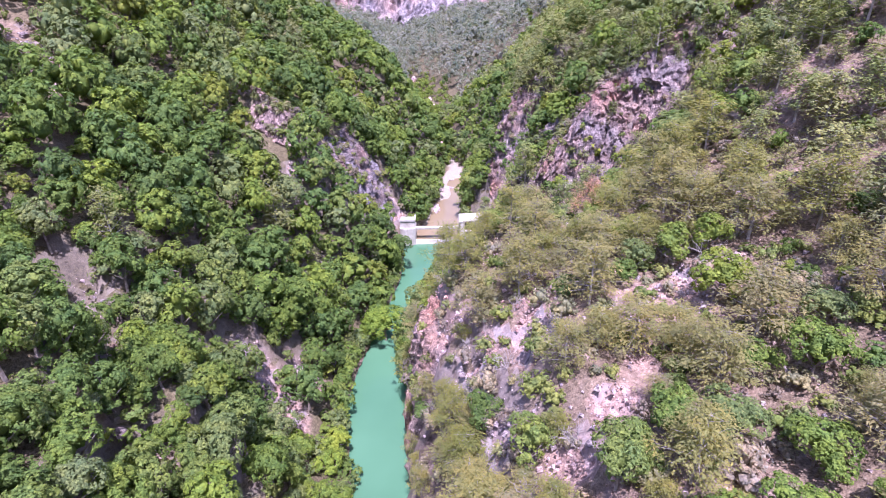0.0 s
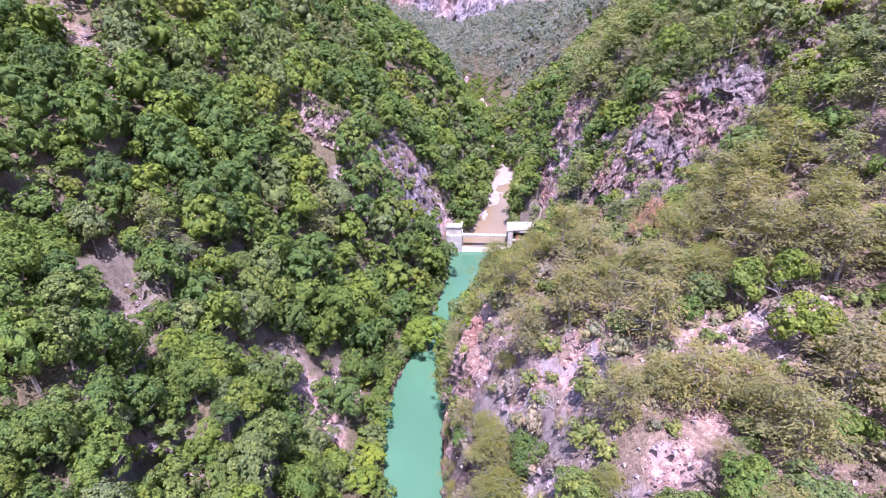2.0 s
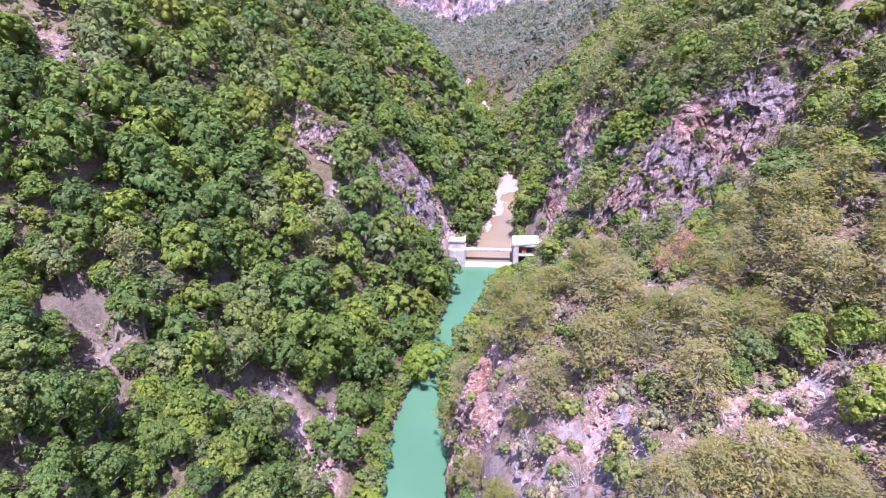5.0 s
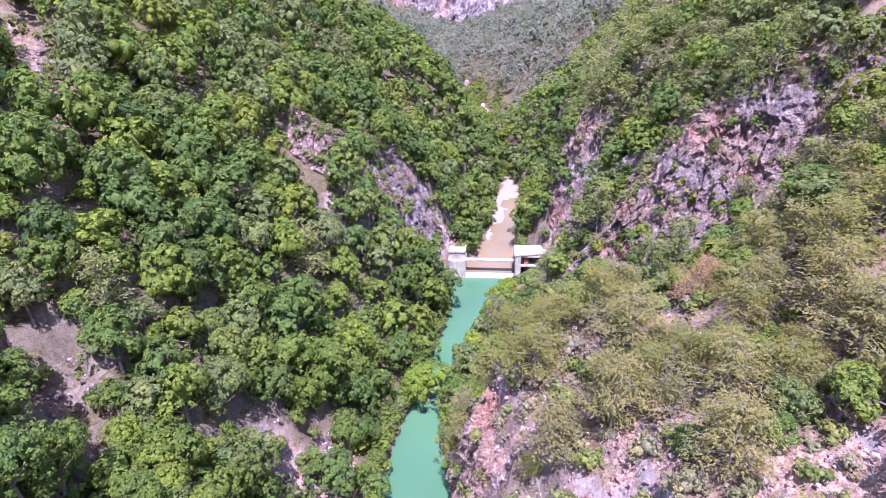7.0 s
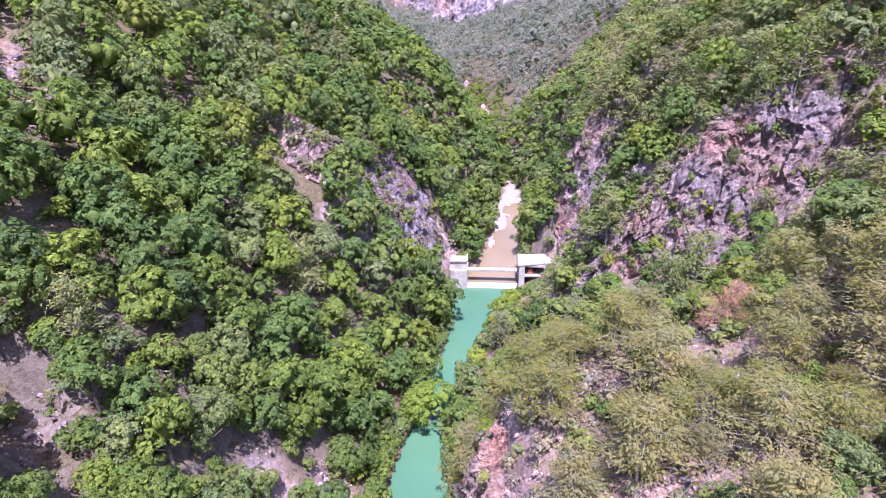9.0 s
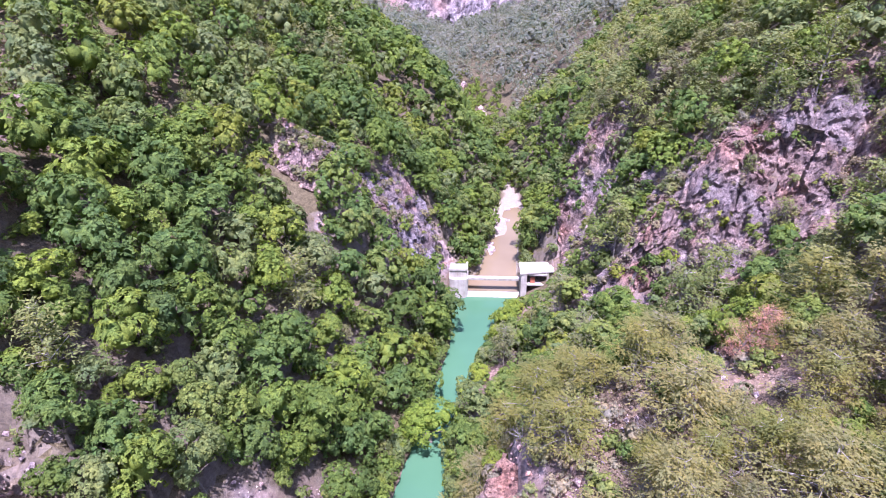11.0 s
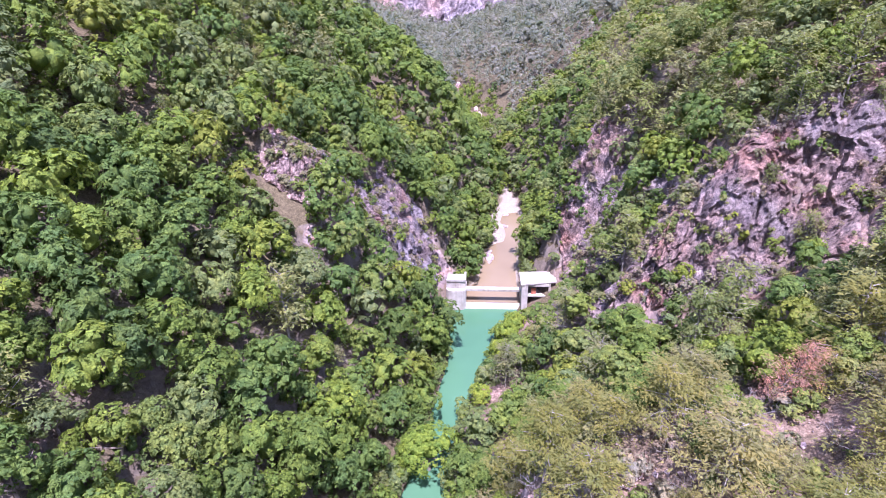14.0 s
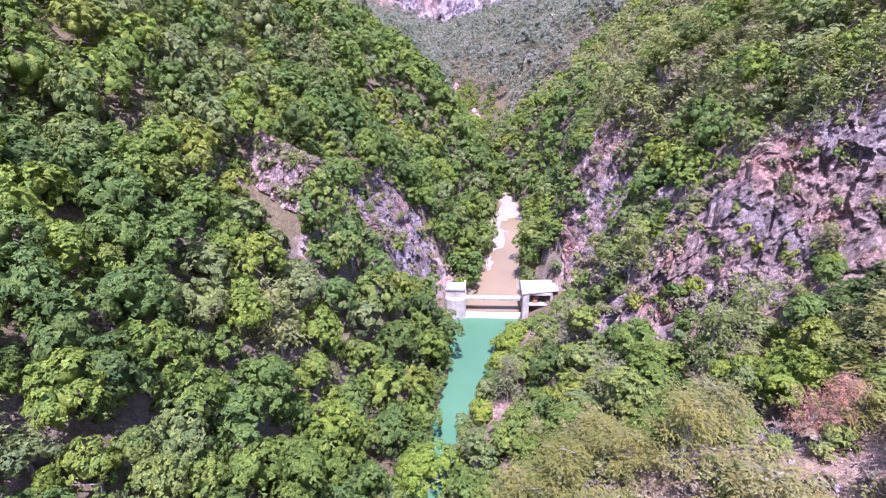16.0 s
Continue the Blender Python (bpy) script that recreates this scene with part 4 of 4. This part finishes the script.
def place_rocks():
    rng = np.random.default_rng(11)
    x, y = scatter(rng, -62, 40, 20, 170, 1.9)
    bare, sl = bareness(x, y), slope_at(x, y)
    ok = clear_of_water(x, y, -0.3) & ((bare > 0.4) & (rng.random(len(x)) < 0.42) | (sl > 2.2) & (rng.random(len(x)) < 0.3))
    ok &= ~((y > 115.5) & (y < 125) & (np.abs(x) < 12.5)) & (np.abs(x) < 8 + 0.86 * y)
    x, y = x[ok], y[ok]
    order = np.argsort(np.hypot(x, y - 25))[:300]
    x, y = x[order], y[order]
    z = terrain(x, y)
    for k in range(len(x)):
        s = rng.uniform(0.3, 0.8)
        o = new("rock", ROCKS[int(rng.integers(0, 7))])
        o.matrix_world = Matrix.LocRotScale((x[k], y[k], z[k] - 0.35 * s), Euler(rng.uniform(-0.5, 0.5, 3) + np.array([0, 0, rng.uniform(0, 6)])),
                                            (s * rng.uniform(0.8, 1.4), s * rng.uniform(0.7, 1.2), s * rng.uniform(0.7, 1.3)))
        tagged(o, "weathered pinkish-grey limestone block bedded in the slope", "rock", "limestone blocks on the slopes")


def blocks(u, v, seed):
    """Height of a wall broken into uneven blocks, each with a level and a tilt of its own."""
    best, height = np.full(u.shape, 9.0), np.zeros(u.shape)
    iu, iv = np.floor(u), np.floor(v)

    def h(a, b, c):
        s = np.sin(a * 127.1 + b * 311.7 + (seed + c) * 74.7) * 43758.5453
        return s - np.floor(s)
    for a in (-1, 0, 1):
        for b in (-1, 0, 1):
            ci, cj = iu + a, iv + b
            du, dv = u - ci - h(ci, cj, 0.0), v - cj - h(ci, cj, 1.3)
            dist = du * du + dv * dv
            near = dist < best
            best = np.where(near, dist, best)
            height = np.where(near, h(ci, cj, 2.1) + (h(ci, cj, 3.7) - 0.5) * du * 0.9 + (h(ci, cj, 4.9) - 0.6) * dv * 0.9, height)
    return height


LEDGES = []


def cliff(name, foot, deep, label, size=1.0, step=0.22, mat=None, bulge=1.0):
    """Broken rock face: a skin of blocks and ledges over the steep ground behind the line of its foot."""
    p = np.array(foot, float)
    seg = np.hypot(*np.diff(p, axis=0).T)
    run = np.concatenate([[0], np.cumsum(seg)])
    us = np.arange(0, run[-1] + step * 0.5, step)
    px, py = np.interp(us, run, p[:, 0]), np.interp(us, run, p[:, 1])
    dx, dy = np.gradient(px), np.gradient(py)
    for _ in range(8):
        dx, dy = (np.roll(dx, 1) + dx + np.roll(dx, -1)) / 3, (np.roll(dy, 1) + dy + np.roll(dy, -1)) / 3
    n = np.hypot(dx, dy)
    nx, ny = dy / n, -dx / n  # away from the slope, when the foot is named from left to right as seen from below
    ts = np.arange(0, deep + 0.01, step * 0.55)
    x, y = px[:, None] - nx[:, None] * ts, py[:, None] - ny[:, None] * ts
    z = terrain(x, y)
    u = us[:, None] + 0 * z
    wob = rough_noise(u, z, 6 * size, 3, 41) * 1.8 * size
    d = (blocks((u + wob * 0.5) / (3.0 * size), (z + wob) / (4.6 * size), 1.0) * 1.5 + blocks((u - wob * 0.4) / (1.1 * size), (z + wob * 0.5) / (2.1 * size), 2.0) * 0.65
         + blocks((u + wob * 0.3) / (0.5 * size), (z + wob * 0.2) / (0.8 * size), 3.0) * 0.5) * size
    d += (rough_noise(u, z, 1.6 * size, 3, 43) * 0.9 + rough_noise(u * 2.5, z * 0.5, 6 * size, 2, 45) * 2.0) * size
    rift = np.abs(rough_noise(u, z * 0.3, 4.5 * size, 3, 49))
    d -= (1 - smooth(0.0, 0.05, rift)) * 0.9 * size
    edge = np.minimum(np.minimum(u, run[-1] - u) / (3 * size), np.minimum(ts, deep - ts)[None] / (1.6 * size)) + rough_noise(x, y, 4 * size, 2, 47) * (1.2 if size < 2 else 0.3)
    d = np.maximum(d, 0.0 if size > 2 else -2.0)
    d = (d * bulge - (-7.0 if size > 2 else 0.55 * size)) * smooth(0, 0.8, edge) - 1.2 * (1 - smooth(-0.1, 0.5, edge))
    v = np.stack([x + nx[:, None] * d * 0.85, y + ny[:, None] * d * 0.85, z + d * 0.35], -1).reshape(-1, 3)
    k, m = z.shape
    idx = np.arange(k * m).reshape(k, m)
    faces = np.stack([idx[:-1, :-1], idx[1:, :-1], idx[1:, 1:], idx[:-1, 1:]], -1).reshape(-1, 4)
    tagged(new(name, fast_mesh(name, v, faces, [mat or cliff_mat])), label, "cliff")
    if size <= 1.0:
        rng = np.random.default_rng(k)
        for q in rng.choice(np.flatnonzero(edge.ravel() > 0.5), int(k * m * step * step * 0.55 * (0.4 if size > 0.7 else 0.5))):
            LEDGES.append(v[q])


GREY_CLIFF = "craggy purple-grey limestone cliff with ledges and shrubs"
cliff("cliff", ((9.6, 94.5), (11.2, 88.4), (15.7, 84.8), (22.4, 82), (29.8, 77.8), (39, 71.8), (45, 68)), 14.5, GREY_CLIFF)
cliff("cliff", ((12, 138), (10.6, 127), (11.3, 118), (11.6, 110), (12.5, 103), (13.5, 97)), 12, GREY_CLIFF, bulge=0.9)
cliff("cliff", ((18, 172), (17, 160), (16, 148), (16.5, 134)), 9, GREY_CLIFF)
cliff("cliff", ((-21, 103), (-17, 109), (-13.2, 116), (-10.8, 124)), 11, "limestone cliff above the weir, bluish-grey shade painted into its colour", mat=shaded_cliff_mat)
cliff("cliff", ((-6.2, 61), (-5.6, 56), (-4.9, 50), (-4.4, 46)), 4.5, "pale limestone bluff dropping into the pool", 0.6, 0.2, stained_mat)
cliff("outcrop", ((-36.4, 99.4), (-33.5, 97.4), (-30, 96.8), (-27, 98), (-24.6, 101)), 9.0, "bare orange-stained rock outcrop among oaks", 0.5, 0.25, stained_mat)
cliff("far_cliff", ((-190, 545), (-60, 552), (60, 552), (190, 545)), 80, "distant pale purple-grey limestone cliffs above the woods", 4.0, 1.9, far_mat)


place_rocks()
scatter_rubble()
plant_ledges()
PALE_ROCKS = []
for r_ in ROCKS:
    c_ = r_.copy()
    c_.materials.clear()
    c_.materials.append(pale_mat)
    PALE_ROCKS.append(c_)
for x_, y_, z_, a_, b_, c_ in ((-1.6, 139.0, 1.1, 1.9, 1.2, 0.9), (-1.5, 137.0, 1.0, 0.9, 0.8, 0.5), (-1.6, 142.0, 1.0, 1.2, 0.9, 0.5),
                               (0.4, 150.5, 1.1, 1.3, 1.8, 0.4), (1.8, 157.0, 1.1, 1.5, 2.0, 0.4), (-0.6, 153.5, 1.2, 1.2, 1.6, 0.5), (3.0, 164.5, 1.1, 1.2, 1.0, 0.4)):
    o_ = new("boulder", PALE_ROCKS[int(y_) % 7])
    o_.matrix_world = Matrix.LocRotScale((x_, y_, z_), Euler((0.1, 0.1, x_)), (a_, b_, c_))
    tagged(o_, "pale boulder in the shallow silty river", "boulder", "boulders in the river")
for x_, y_, a_, c_ in GLIMPSES:
    o_ = new("rock_slab", PALE_ROCKS[int(y_) % 7])
    o_.matrix_world = Matrix.LocRotScale((x_, y_, float(terrain(np.array([x_]), np.array([y_]))[0]) + 0.5), Euler((0.3, 0.1, 0.4)), (a_, a_ * 1.6, c_))
    tagged(o_, "pale bare rock slab beside the upper stream", "rock", "rock slabs up the valley")


# ---- the weir with its footbridge and abutments ----
def part(name, bm, mat, parent=None, label=""):
    me = bpy.data.meshes.new(name)
    bm.to_mesh(me)
    bm.free()
    me.materials.append(mat)
    o = new(name, me)
    o.parent = parent
    if label:
        o["label"] = label
    return o


def block(x0, x1, y0, y1, z0, z1, bevel=0.08, seg=2, round_front=0.0):
    bm = bmesh.new()
    bmesh.ops.create_cube(bm, size=1)
    for v in bm.verts:
        v.co = Vector((x0 + (v.co.x + 0.5) * (x1 - x0), y0 + (v.co.y + 0.5) * (y1 - y0), z0 + (v.co.z + 0.5) * (z1 - z0)))
    if round_front:
        up = [e for e in bm.edges if abs(e.verts[0].co.z - e.verts[1].co.z) > 0.1 and e.verts[0].co.y < (y0 + y1) / 2]
        bmesh.ops.bevel(bm, geom=up, offset=round_front, segments=8, affect="EDGES", profile=0.5)
    if bevel:
        bmesh.ops.bevel(bm, geom=[e for e in bm.edges if e.calc_face_angle(0) > 0.7], offset=bevel, segments=seg, affect="EDGES", profile=0.6)
    return bm


def anchor(name, x, y, z, label, category):
    e = new(name)
    e.location = (x, y, z)
    bpy.context.view_layer.update()
    return tagged(e, label, category)


def under(e, name, bm, mat, label=""):
    bmesh.ops.translate(bm, verts=bm.verts, vec=-e.location)
    return part(name, bm, mat, e, label)


def build_weir():
    w = anchor("weir", -2, 119.6, 0, "low pale concrete weir between brown river and green pool", "weir")
    bm = bmesh.new()
    line = ((119.1, -1.6), (119.1, 0.1), (119.3, 0.2), (119.5, 0.95), (119.85, 1.04), (120.05, -1.6))
    ends = [[bm.verts.new((x, y, z)) for y, z in line] for x in (-8.8, 4.6)]
    n = len(line)
    for i in range(n):
        j = (i + 1) % n
        bm.faces.new((ends[0][i], ends[0][j], ends[1][j], ends[1][i]))
    bm.faces.new(ends[0][::-1]), bm.faces.new(ends[1])
    bmesh.ops.recalc_face_normals(bm, faces=bm.faces)
    bmesh.ops.bevel(bm, geom=[e for e in bm.edges if e.calc_face_angle(0) > 0.5], offset=0.06, segments=2, affect="EDGES")
    under(w, "sill", bm, concrete)
    a = anchor("abutment", -8.3, 120, 0, "whitish rounded concrete abutment at the foot of the cliff", "abutment")
    under(a, "body", block(-10.3, -6.4, 118.5, 122.6, -1.5, 4.3, 0.1, 2, 1.2), concrete)
    under(a, "chamber", block(-10.1, -6.6, 119.4, 122.4, 4.3, 5.9, 0.08), concrete)
    under(a, "parapet", block(-10.25, -6.45, 119.2, 119.45, 5.9, 6.35, 0.05), concrete)
    under(a, "parapet", block(-6.8, -6.45, 119.45, 122.5, 5.9, 6.35, 0.05), concrete)
    under(a, "hatch", block(-8.6, -7.7, 119.32, 119.42, 4.5, 5.5, 0.03), old_concrete, "dark square hatch in the chamber's front")
    f = anchor("footbridge", -1.2, 120.1, 3.4, "narrow grey concrete footbridge over the weir", "footbridge")
    under(f, "deck", block(-6.42, 4.15, 119.85, 120.65, 3.8, 4.0, 0.04), concrete)
    under(f, "edge_beam", block(-6.42, 4.15, 119.7, 119.87, 3.6, 4.05, 0.04), old_concrete)
    under(f, "edge_beam", block(-6.42, 4.15, 120.63, 120.8, 3.6, 4.05, 0.04), old_concrete)
    g = anchor("gate_house", 6.5, 120, 0, "small concrete gate house with broken slab roof", "gate house")
    under(g, "pier", block(4.1, 5.3, 118.2, 122.5, -1.5, 5.9, 0.1), concrete)
    under(g, "back_wall", block(5.3, 9.6, 122.0, 122.5, 0.5, 5.9, 0.05), old_concrete)
    under(g, "side_wall", block(9.2, 9.6, 118.8, 122.0, 0.5, 5.9, 0.05), old_concrete)
    under(g, "floor_slab", block(5.3, 9.6, 118.4, 122.0, 3.3, 3.6, 0.05), concrete)
    bm = block(3.9, 10.6, 118.0, 123.0, 5.9, 6.2, 0.05)
    for v in bm.verts:
        if v.co.x > 8:
            v.co.y += 0.9 if v.co.y < 120 else 0.0
            v.co.z += 0.25
    under(g, "roof", bm, concrete)
    under(g, "panel", block(6.0, 6.9, 119.0, 119.1, 3.6, 4.9, 0.02), rust_mat, "rust-red metal panel in the opening")
    under(g, "beam", block(5.3, 9.2, 118.5, 118.8, 5.5, 5.9, 0.03), concrete)


def rust_material():
    m, nt, bsdf = material("rusty_metal")
    n = noise_node(nt, 3.0, 5.0, 0.6, position(nt))
    nt.links.new(ramp(nt, n.outputs["Fac"], ((0.3, (0.3, 0.08, 0.05)), (0.7, (0.55, 0.2, 0.12)))).outputs[0], bsdf.inputs["Base Color"])
    bsdf.inputs["Roughness"].default_value = 0.8
    return m


rust_mat = rust_material()
build_weir()
